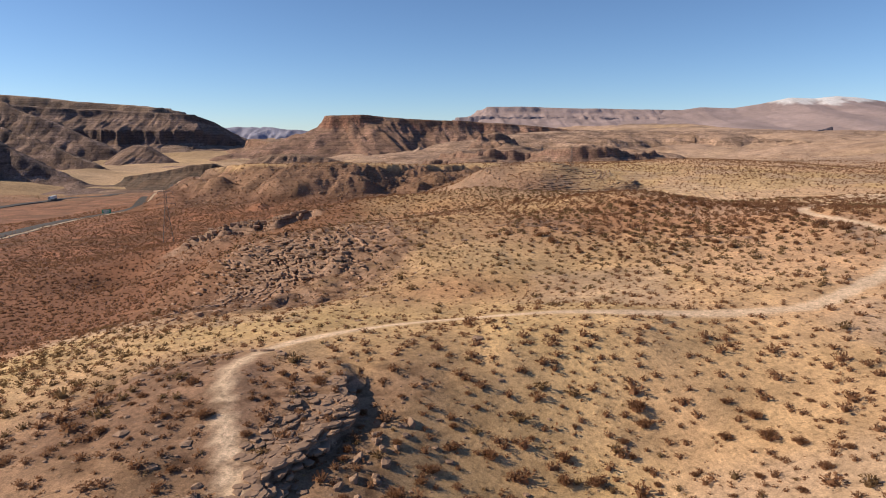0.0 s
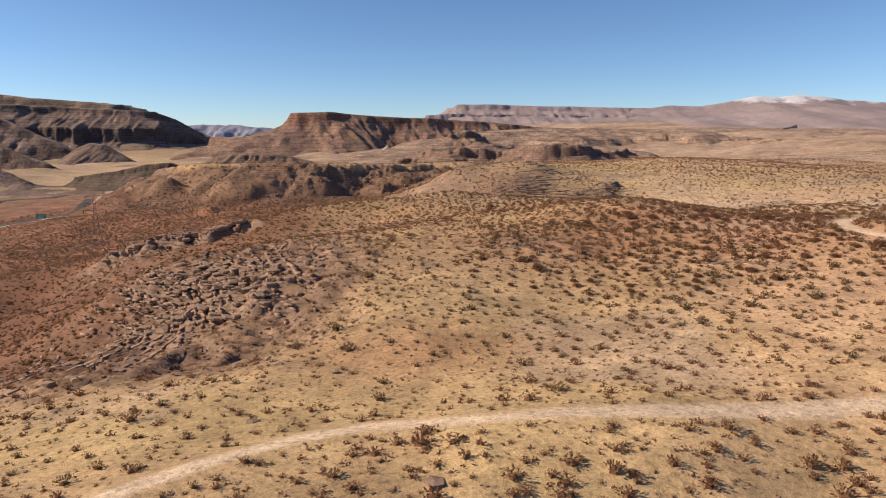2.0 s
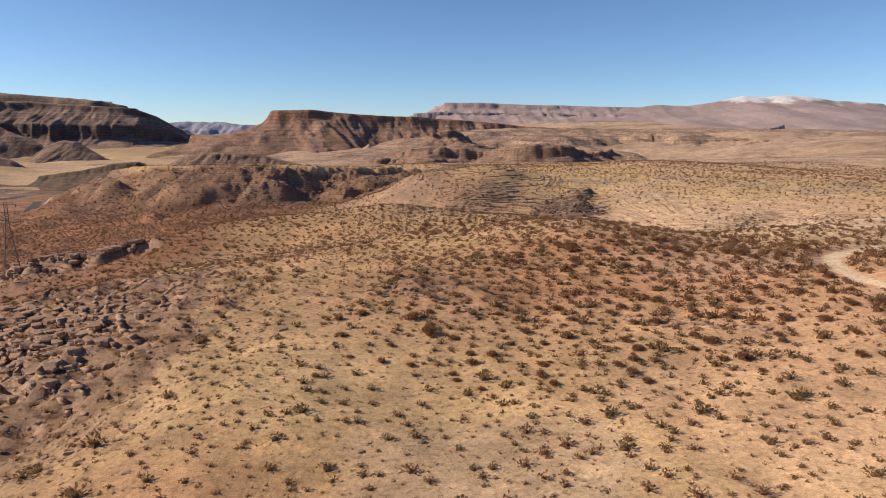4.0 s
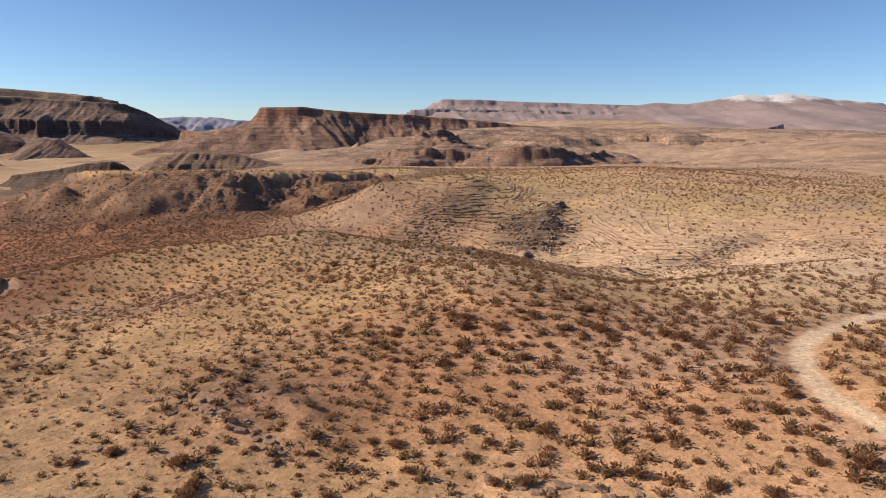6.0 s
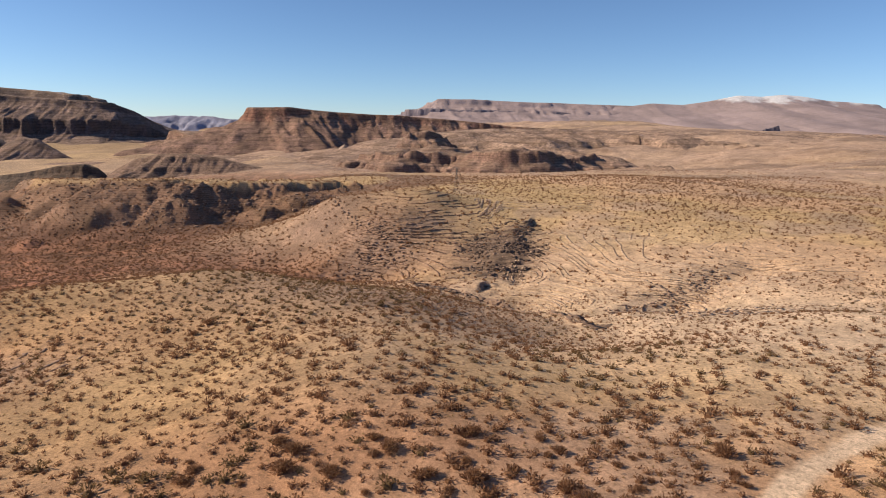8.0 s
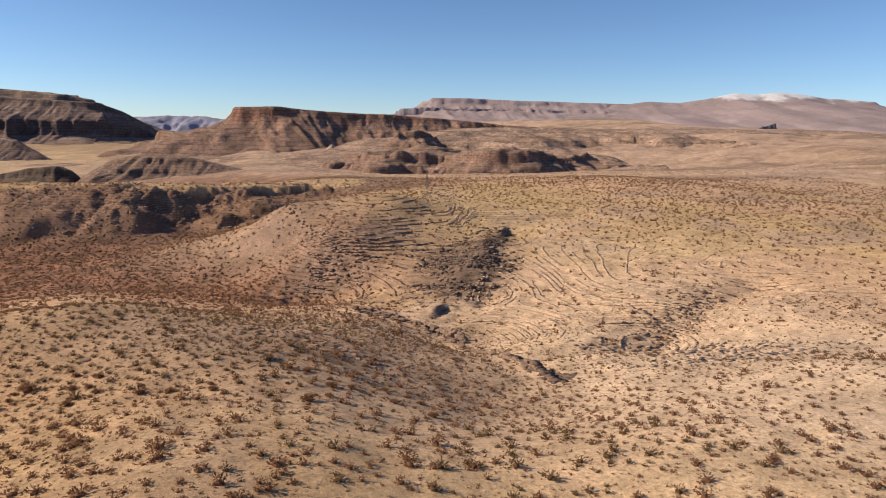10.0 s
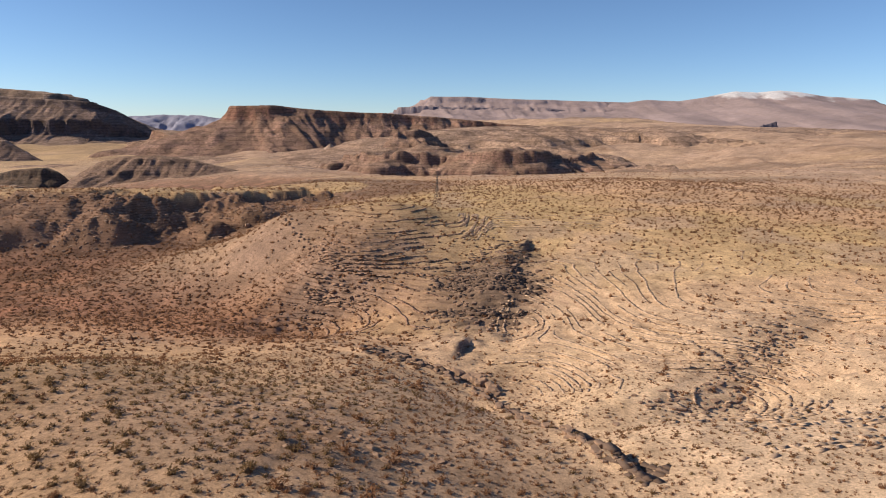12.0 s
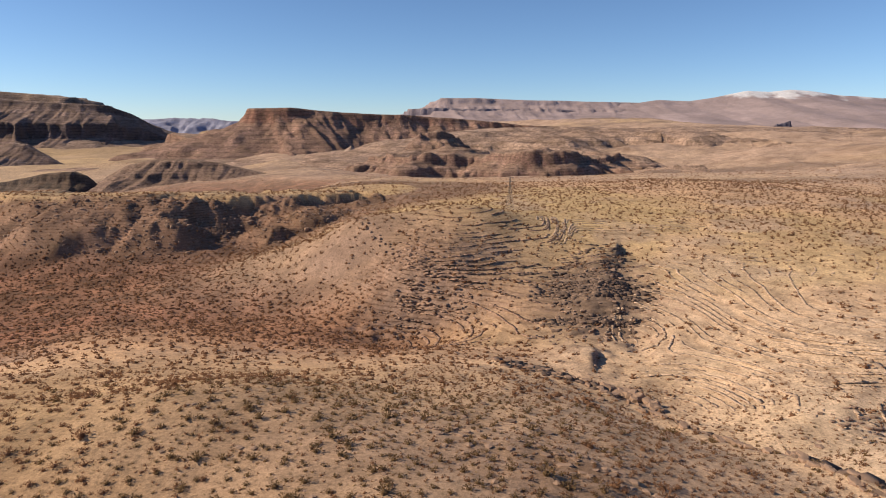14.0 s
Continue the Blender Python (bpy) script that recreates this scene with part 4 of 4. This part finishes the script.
def stony(x, y):
    return np.clip(1.1 * rocky_mask(x, y) + 0.8 * spot(x, y, 84, 292, 10, 26, 20) + 0.5 * spot(x, y, 60, 240, 26, 12, -20) + 0.7 * spot(x, y, -100, 486, 60, 14), 0, 1) * off_track(x, y)


sx_, sy_ = sprinkle(-170, 170, 36, 400, 0.30, 16, stony)
scatter("rubble", STONE, sx_, sy_, rng.lognormal(-0.75, 0.5, len(sx_)).clip(0.2, 1.6), stone_mat, "broken grey-brown rock rubble on the slopes", "rocks", squash=(0.6, 1.2), sink=0.1)
rx_, ry_ = sprinkle(-270, 60, 430, 720, 0.30, 24, lambda x, y: (crest(x, y, DARK_RIDGE)[0] > 0.5) * (1 - smooth(12, 60, crest(x, y, DARK_RIDGE)[0])) * np.clip(0.6 + 0.8 * fbm(x, y, 20, 3, 235), 0, 1))
scatter("ridge_rubble", STONE, rx_, ry_, rng.lognormal(0.0, 0.5, len(rx_)).clip(0.5, 3.2), stone_mat, "dark broken rocks below the rim of the ridge", "rocks", squash=(0.7, 1.3), sink=0.15)
px_, py_ = sprinkle(-70, 190, 36, 275, 0.14, 17, lambda x, y: off_track(x, y) * smooth(-0.1, 0.6, fbm(x, y, 20, 3, 221)))
scatter("small_stones", STONE, px_, py_, rng.lognormal(-1.3, 0.4, len(px_)).clip(0.12, 0.7), stone_mat, "small loose stones on the sand", "stones", sink=0.08)


# ---- roads of the valley, a lorry, a sign and a pylon ----
def plain(name, colour, rough=0.6, metal=0.0):
    m, n, l, b = material(name, rough)
    t, r = n.new("ShaderNodeTexNoise"), n.new("ShaderNodeMix")
    r.data_type, t.inputs["Scale"].default_value = "RGBA", 3.0
    r.inputs["A"].default_value, r.inputs["B"].default_value = (*(0.85 * c for c in colour), 1), (*(min(1, 1.15 * c) for c in colour), 1)
    l.new(t.outputs["Fac"], r.inputs["Factor"])
    l.new(r.outputs["Result"], b.inputs["Base Color"])
    b.inputs["Metallic"].default_value = metal
    return m


asphalt, white_paint, steel = plain("asphalt", (0.085, 0.078, 0.076), 0.95), plain("white_paint", (0.75, 0.75, 0.73), 0.4), plain("galvanised_steel", (0.16, 0.14, 0.13), 0.5, 0.6)
green_paint, rubber, glass_dark, shoulder_mat = plain("green_sign_paint", (0.02, 0.30, 0.16), 0.5), plain("rubber", (0.03, 0.03, 0.03), 0.8), plain("dark_glass", (0.03, 0.035, 0.04), 0.1), plain("pale_shoulder", (0.45, 0.34, 0.24), 0.95)


def strip(name, line, half, lift, mat, label, category):
    """A road laid over the land."""
    pts = curve(line, 6.0)
    rows, n = [], len(pts)
    offs = (-half - 1.5, -half, 0.0, half, half + 1.5)
    for i in range(n):
        a, b = np.array(pts[max(0, i - 1)]), np.array(pts[min(n - 1, i + 1)])
        w = (b - a) / np.linalg.norm(b - a)
        px, py = pts[i][0] + w[1] * np.array(offs), pts[i][1] - w[0] * np.array(offs)
        pz = ground_z(px, py)
        z = float(np.mean(pz[1:4])) + lift
        rows.append([(px[k], py[k], z - (1.6 if k in (0, 4) else 0.0)) for k in range(5)])
    verts = [v for r in rows for v in r]
    quads = [(5 * i + k, 5 * i + k + 1, 5 * i + k + 6, 5 * i + k + 5) for i in range(n - 1) for k in range(4)]
    ob = part(name, verts, quads, mat)
    return tagged(ob, label, category, kind="structure")


HIGHWAY = [(-245, 200), (-256, 330), (-263, 400), (-267, 450), (-276, 560), (-280, 640), (-302, 760), (-345, 860)]
HIGHWAY_FAR = [(-450, 380), (-438, 500), (-426, 626), (-411, 692), (-398, 790), (-378, 890)]
strip("road", HIGHWAY, 5.2, 0.5, asphalt, "grey asphalt carriageway along the valley", "road")
strip("road", HIGHWAY_FAR, 5.2, 0.5, asphalt, "far grey asphalt carriageway of the valley highway", "road")
strip("road_shoulder", [(x + 8.5, y) for x, y in HIGHWAY], 1.4, 0.4, shoulder_mat, "pale gravel shoulder beside the asphalt", "road")


def box_shape(x0, x1, y0, y1, z0, z1, cut=0.08):
    """A bevelled box as a bmesh."""
    bm = bmesh.new()
    bmesh.ops.create_cube(bm, size=1.0, matrix=Matrix.Translation(((x0 + x1) / 2, (y0 + y1) / 2, (z0 + z1) / 2)) @ Matrix.Diagonal((x1 - x0, y1 - y0, z1 - z0, 1)))
    if cut:
        bmesh.ops.bevel(bm, geom=bm.edges[:], offset=cut, segments=2, affect="EDGES")
    return bm


def solid(name, bm, mat, parent=None, label=""):
    me = bpy.data.meshes.new(name)
    bm.to_mesh(me)
    bm.free()
    me.materials.append(mat)
    ob = new(name, me)
    if parent:
        ob.parent = parent
    return tagged(ob, label) if label else ob


def beam(bm, a, b, w):
    """A square bar from a to b."""
    a, b = Vector(a), Vector(b)
    m = Matrix.Translation((a + b) / 2) @ (b - a).to_track_quat("Z", "Y").to_matrix().to_4x4() @ Matrix.Diagonal((w, w, (b - a).length, 1))
    bmesh.ops.create_cube(bm, size=1.0, matrix=m)


def lorry():
    t = new("lorry")
    trailer = solid("trailer", box_shape(-1.3, 1.3, -9.5, 4.2, 1.1, 4.0), white_paint, t, "white box trailer")
    solid("cab", box_shape(-1.25, 1.25, 5.0, 8.4, 0.9, 3.7, 0.25), white_paint, t)
    solid("windscreen", box_shape(-1.1, 1.1, 8.30, 8.46, 2.2, 3.3, 0.03), glass_dark, t, "dark windscreen")
    solid("chassis", box_shape(-0.6, 0.6, -9.2, 8.0, 0.65, 1.15, 0.05), rubber, t)
    for y in (-8.4, -7.1, -5.8, 3.4, 4.7, 7.3):
        for x in (-1.1, 1.1):
            bm = bmesh.new()
            bmesh.ops.create_cone(bm, cap_ends=True, segments=16, radius1=0.52, radius2=0.52, depth=0.32, matrix=Matrix.Translation((x, y, 0.52)) @ Matrix.Rotation(math.pi / 2, 4, "Y"))
            solid("wheel", bm, rubber, t)
    return tagged(t, "white articulated lorry driving on the far carriageway", "lorry")


truck = lorry()
truck.matrix_basis = pose(-412, 690, float(np.mean(ground_z([-417.0, -411.0, -406.0], [690.0] * 3))) + 0.55, 0, 0, 190)


def road_sign():
    t = new("road_sign")
    solid("panel", box_shape(-4.6, 4.6, -0.06, 0.06, 3.0, 7.2, 0.03), green_paint, t, "green highway sign board")
    for x in (-3.0, 3.0):
        solid("post", box_shape(x - 0.12, x + 0.12, 0.08, 0.30, -1.0, 7.0, 0.02), steel, t)
    for z, w in ((6.2, 3.2), (5.1, 3.8), (4.0, 2.6)):
        solid("text_line", box_shape(-w, w, -0.085, -0.062, z - 0.28, z + 0.28, 0.0), white_paint, t, "white bar of unreadable writing")
    return tagged(t, "green highway sign on two steel posts beside the road", "sign")


sign = road_sign()
sign.matrix_basis = pose(-254, 492, float(ground_z(-254.0, 492.0)[0]), 0, 0, 14)
sign.scale = (0.68, 0.68, 0.68)


def pylon():
    t = new("power_pylon")
    height, foot, waist = 27.0, 2.6, 0.55
    corner = [(-1, -1), (1, -1), (1, 1), (-1, 1)]

    def at(k, z):
        w = foot + (waist - foot) * min(1, z / 19)
        return (corner[k % 4][0] * w, corner[k % 4][1] * w, z)
    for k in range(4):
        bm = bmesh.new()
        beam(bm, at(k, -1), at(k, 19), 0.15)
        beam(bm, at(k, 19), at(k, height), 0.12)
        solid("leg", bm, steel, t)
        bm = bmesh.new()
        levels = [0, 5, 9.5, 13, 16, 19, 21.5, 24, 27]
        for a, b in zip(levels, levels[1:]):
            beam(bm, at(k, a), at(k + 1, b), 0.06)
            beam(bm, at(k + 1, a), at(k, b), 0.06)
            beam(bm, at(k, b), at(k + 1, b), 0.06)
        solid("brace", bm, steel, t)
    for z, w in ((20.0, 4.6), (23.2, 4.0), (26.4, 3.4)):
        bm = bmesh.new()
        beam(bm, (-w, 0, z), (w, 0, z), 0.16)
        beam(bm, (-w, 0, z), (0, 0, z + 0.9), 0.1)
        beam(bm, (w, 0, z), (0, 0, z + 0.9), 0.1)
        arm = solid("crossarm", bm, steel, t)
        for x in (-w, w):
            bm = bmesh.new()
            bmesh.ops.create_cone(bm, cap_ends=True, segments=8, radius1=0.12, radius2=0.12, depth=1.2, matrix=Matrix.Translation((x, 0, z - 0.65)))
            solid("insulator", bm, glass_dark, arm)
    return tagged(t, "rusty steel lattice power pylon in the red basin", "pylon")


mast = pylon()
mast.matrix_basis = pose(-141, 332, float(ground_z(-141.0, 332.0)[0]), 0, 0, 25)
mast_far = copy_thing(mast, pose(86, 446, float(ground_z(86.0, 446.0)[0]), 0, 0, 25))
mast_far.scale = (0.5, 0.5, 0.5)
tagged(mast_far, "smaller steel lattice pylon on the grassy plain", "pylon")


# ---- rock ledges built of broken slabs ----
def slab_mesh(seed):
    """A broken slab: an uneven seven-sided block in three rings."""
    r = random.Random(seed)
    n = 7
    ring = [(math.cos(2 * math.pi * (k + r.uniform(-0.3, 0.3)) / n) * r.uniform(0.75, 1.1), math.sin(2 * math.pi * (k + r.uniform(-0.3, 0.3)) / n) * r.uniform(0.75, 1.1)) for k in range(n)]
    verts = [(x * q + r.uniform(-0.05, 0.05), y * q + r.uniform(-0.05, 0.05), z + r.uniform(-0.08, 0.08)) for q, z in ((0.86, -0.5), (1.0, 0.05), (0.97, 0.38), (0.80, 0.5)) for x, y in ring]
    verts.append((0.0, 0.0, 0.52 + r.uniform(-0.04, 0.04)))
    faces = [(a * n + k, a * n + (k + 1) % n, (a + 1) * n + (k + 1) % n, (a + 1) * n + k) for a in range(3) for k in range(n)] + [(3 * n + k, 3 * n + (k + 1) % n, 4 * n) for k in range(n)]
    me = bpy.data.meshes.new("slab")
    me.from_pydata(verts, [], faces)
    me.materials.append(stone_mat)
    return me


SLABS = [slab_mesh(700 + k) for k in range(10)]


def ledge(label, line, count, wide, thick, seed, rows=1, back=1.2, tilt=6.0, proud=0.4):
    """Slabs along a line, in rows that step back and up to the left of it."""
    r = random.Random(seed)
    pts = curve(line, 0.5)
    holder = new("rock_ledge")
    mx, my = pts[len(pts) // 2][:2]
    holder.matrix_basis = pose(mx, my, float(ground_z(mx, my)[0]))
    for k in range(count):
        i = int((k + r.uniform(0.1, 0.9)) / count * (len(pts) - 2))
        row = r.randrange(rows)
        wx, wy = pts[i + 1][0] - pts[i][0], pts[i + 1][1] - pts[i][1]
        q = math.hypot(wx, wy)
        w, off = wide * r.uniform(0.55, 1.35), back * row + r.uniform(-0.5, 0.5) * wide
        x, y = pts[i][0] - wy / q * off, pts[i][1] + wx / q * off
        t = thick * r.uniform(0.6, 1.4)
        z = float(ground_z(x - wy / q * w * 0.5, y + wx / q * w * 0.5)[0]) + t * (proud - 0.5)
        ob = new("slab", SLABS[r.randrange(len(SLABS))])
        ob.parent = holder
        turn = math.degrees(math.atan2(wy, wx)) + r.uniform(-30, 30)
        ob.matrix_basis = pose(x - mx, y - my, z - holder.matrix_basis.translation.z, r.uniform(-tilt, tilt), r.uniform(-tilt, tilt), turn) @ Matrix.Diagonal((w * r.uniform(0.8, 1.4), w * r.uniform(0.55, 0.9), t, 1))
    return tagged(holder, label, "rock ledge", "rock ledges")


def course_weight(x, y):
    """Where bedrock crops out in level courses."""
    w = 1.25 * strata_mask(x, y) + 1.1 * spot(x, y, 122, 320, 36, 44) + 0.7 * spot(x, y, 92, 418, 46, 16, -10) + 1.1 * spot(x, y, -36, 148, 14, 22, -25) + 0.6 * spot(x, y, -4, 208, 18, 9) + 0.9 * spot(x, y, 62, 350, 22, 14, 30) + 0.5 * spot(x, y, 140, 420, 40, 20)
    return np.clip(w - 1.6 * gully_face(x, y) - 1.4 * spot(x, y, 103, 277, 10, 12) - 1.5 * spot(x, y, 154, 280, 15, 13) - 1.3 * spot(x, y, 135, 388, 40, 14), 0, 1.3) * off_track(x, y)


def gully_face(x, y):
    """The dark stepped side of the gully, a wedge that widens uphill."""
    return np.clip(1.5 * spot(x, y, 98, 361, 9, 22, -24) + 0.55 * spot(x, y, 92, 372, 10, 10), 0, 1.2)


def courses(x0, x1, y0, y1, rise, seed, label, bent=None, heavy=1.0, where=course_weight, stone=None, wide=1.0):
    """Broken slabs set along the land's own level lines, one course every so many metres of height."""
    r = np.random.default_rng(seed)
    gx, gy = np.meshgrid(np.arange(x0, x1, 0.8), np.arange(y0, y1, 0.8))
    gz = ground_z(gx.ravel(), gy.ravel()).reshape(gx.shape)
    level = (0.12 * gz + 0.88 * broad_land(gx, gy) + (bent(gx, gy) if bent else 0.0) + 0.35 * rise * fbm(gx, gy, 20, 4, seed)) / rise
    ly, lx = np.gradient(level, 0.8)
    found = []
    for a, b, step in ((level[:, :-1], level[:, 1:], (0.8, 0.0)), (level[:-1, :], level[1:, :], (0.0, 0.8))):
        cut = np.floor(a) != np.floor(b)
        part_ = ((np.maximum(np.floor(a), np.floor(b)) - a) / np.where(b == a, 1, b - a))[cut].clip(0, 1)
        rows, cols = np.nonzero(cut)
        found.append(np.stack([gx[rows, cols] + part_ * step[0], gy[rows, cols] + part_ * step[1], lx[rows, cols], ly[rows, cols], np.maximum(np.floor(a), np.floor(b))[cut]], 1))
    x, y, dx, dy, course = np.concatenate(found).T
    steep = np.hypot(dx, dy) + 1e-6
    strong = 0.5 + 0.5 * np.sin(course * 2.7 + 1.1 * np.sin(course * 1.3))
    ok = r.uniform(0, 1, x.size) < np.clip(where(x, y) * 1.25 - 0.25, 0, 1) * smooth(-0.05, 0.08, fbm(x + 9 * course, y, 16, 4, seed + 5) + 0.5 * strong - 0.12)
    x, y, dx, dy, strong = x[ok], y[ok], (dx / steep)[ok], (dy / steep)[ok], strong[ok]
    n = x.size
    long_, deep, tall = r.uniform(0.9, 2.2, n), r.uniform(0.4, 0.9, n) * wide, heavy * r.uniform(0.2, 0.46, n) * (0.5 + 0.9 * strong)
    z = ground_z(x + dx * 0.5, y + dy * 0.5) - 0.36 * tall
    turn = r.normal(0, 0.12, n)
    c, s = np.cos(turn), np.sin(turn)
    ux, uy, vx, vy = -dy * c - dx * s, dx * c - dy * s, dx * c - dy * s, dy * c + dx * s
    box = np.array([(a, b, h) for h in (-1.0, 1.0) for a, b in ((-1, -1), (1, -1), (1, 1), (-1, 1))], float)
    p = box[None] * r.uniform(0.72, 1.12, (n, 8, 3)) * np.stack([long_ * 0.5, deep * 0.5, tall * 0.5], 1)[:, None]
    co = np.stack([x[:, None] + p[..., 0] * ux[:, None] + p[..., 1] * vx[:, None], y[:, None] + p[..., 0] * uy[:, None] + p[..., 1] * vy[:, None], z[:, None] + p[..., 2]], -1)
    faces = np.array([(4, 5, 6, 7), (0, 1, 5, 4), (1, 2, 6, 5), (2, 3, 7, 6), (3, 0, 4, 7)])
    index = (faces[None] + 8 * np.arange(n)[:, None, None]).reshape(-1, 4)
    me = bpy.data.meshes.new("rock_courses")
    me.vertices.add(8 * n)
    me.vertices.foreach_set("co", co.astype(np.float32).ravel())
    me.loops.add(index.size)
    me.polygons.add(len(index))
    me.loops.foreach_set("vertex_index", index.astype(np.int32).ravel())
    me.polygons.foreach_set("loop_start", np.arange(0, index.size, 4, dtype=np.int32))
    me.update(calc_edges=True)
    me.materials.append(stone or course_mat)
    return tagged(new("rock_courses", me), label, "rock", kind="stuff")


course_mat = plain_rock("course_stone", (0.30, 0.205, 0.145), (0.53, 0.38, 0.265))
brown_stone = plain_rock("brown_ledge_stone", (0.16, 0.094, 0.066), (0.38, 0.245, 0.172))
# dark rock whose tones also hold the shade of gully and wash
dark_shade_stone = plain_rock("dark_rock_and_shade", (0.065, 0.045, 0.036), (0.21, 0.14, 0.105))
courses(92, 195, 240, 430, 0.36, 61, "thin broken ledges of pale rock curving round the bowl", fold, 0.46)
courses(40, 104, 336, 425, 0.95, 67, "layered brown ledges on the nose of the hill", fold, 0.9, stone=brown_stone)
courses(70, 122, 318, 400, 0.55, 73, "dark varnished rock steps of the gully side, shade also in their colour", lambda x, y: 0.22 * y - 0.05 * x, 2.3, gully_face, dark_shade_stone, 1.8)
WASH = [(99, 240), (92, 262), (86, 284), (77, 297), (60, 308)]
courses(50, 108, 236, 316, 0.5, 79, "dark boulders and steps along the wash, shade put into their black", lambda x, y: 0.55 * line_distance(x, y, WASH)[0] * line_distance(x, y, WASH)[1], 2.6, lambda x, y: 1.25 * np.exp(-(line_distance(x, y, WASH)[0] / 2.6) ** 2) * smooth(-0.5, 0.3, fbm(x, y, 14, 3, 81) + 0.5 * spot(x, y, 80, 296, 12)), dark_shade_stone, 1.9)
courses(-72, 12, 110, 225, 0.7, 71, "broken brown ledges on the stony hillside", lambda x, y: 0.06 * x, 0.75, stone=brown_stone)
ledge("flat grey-brown slab outcrop with a shadowed overhanging edge", [(-13.2, 41), (-11.6, 47), (-9.6, 53), (-8.2, 58), (-11, 63)], 170, 0.62, 0.24, 1, rows=5, back=0.6, tilt=4, proud=0.4)
ledge("broken slabs on the flat top of the outcrop", [(-13, 47), (-12.5, 51), (-11, 56), (-13, 61)], 70, 0.6, 0.18, 15, rows=5, back=0.8, tilt=4, proud=0.3)
ledge("fallen blocks below the outcrop's edge", [(-9.5, 41), (-8, 48), (-6, 54), (-5, 58)], 24, 0.5, 0.5, 16, rows=3, back=-1.1, tilt=25, proud=0.5)
ledge("broken rock rim above the track", [(-27, 66), (-24, 69), (-16, 67)], 14, 0.5, 0.4, 2)
ledge("weathered rock rim at the top of the stony hillside", [(-97, 241), (-86, 237), (-74, 235), (-60, 231), (-48, 229)], 80, 1.1, 1.0, 3, rows=3, back=1.6, proud=0.6)
ledge("layered brown rock steps on the stony hillside", [(-52, 140), (-40, 138.5), (-30, 135), (-20, 131)], 120, 1.0, 0.5, 4, rows=5, back=2.2, tilt=10, proud=0.5)
ledge("layered brown rock steps on the stony hillside", [(-54, 161), (-40, 154), (-28, 149), (-14, 147)], 120, 1.0, 0.5, 5, rows=5, back=2.2, tilt=10, proud=0.5)
ledge("tilted slabs scattered down the stony hillside", [(-46, 150), (-36, 143), (-26, 140)], 110, 0.9, 0.45, 6, rows=7, back=1.8, tilt=16, proud=0.45)
ledge("pale broken rock ledge between the shrubs", [(12, 152), (18, 149), (25, 143), (29, 138)], 40, 0.55, 0.35, 7, rows=2)
ledge("pale broken rock ledge beside the red flat", [(46, 134), (51, 132), (56, 130), (61, 126)], 26, 0.55, 0.35, 18, rows=2)
ledge("dark broken rock ledge beside the wash", [(97, 244), (91, 264), (85, 284), (76, 298), (60, 309)], 110, 0.8, 0.7, 8, rows=3, proud=0.5)
ledge("large dark boulders over a hollow in the wash", [(88, 288), (85, 294), (80, 298)], 16, 1.3, 1.5, 17, rows=2, tilt=18, proud=0.6)
ledge("shadowed layered blocks of the gully cliff", [(90, 326), (96, 342), (103, 357), (108, 371), (113, 386)], 170, 0.85, 0.5, 9, rows=10, back=2.0, proud=0.3)
ledge("dark stepped rock along the stony draw", [(112, 271), (124, 274), (133, 279), (146, 293), (160, 304)], 150, 0.6, 0.38, 10, rows=6, back=1.4, proud=0.4)
ledge("stepped rock ledge on the pale slope", [(121, 268), (130, 273), (142, 283), (154, 300)], 40, 0.7, 0.35, 11, rows=3, back=2.0, proud=0.5)
ledge("crest of jagged brown rock on the hill nose", [(24, 424), (36, 400), (44, 384), (52, 370), (60, 358)], 60, 0.8, 0.6, 12, rows=3, proud=0.5)
ledge("rocky rim on the near ridge", [(40, 252), (52, 246), (62, 240), (72, 232)], 50, 0.6, 0.4, 13, rows=4, proud=0.5)
ledge("small rock ledge at the ridge's edge", [(-26, 208), (-16, 205), (-8, 203)], 30, 0.6, 0.35, 14, rows=2)
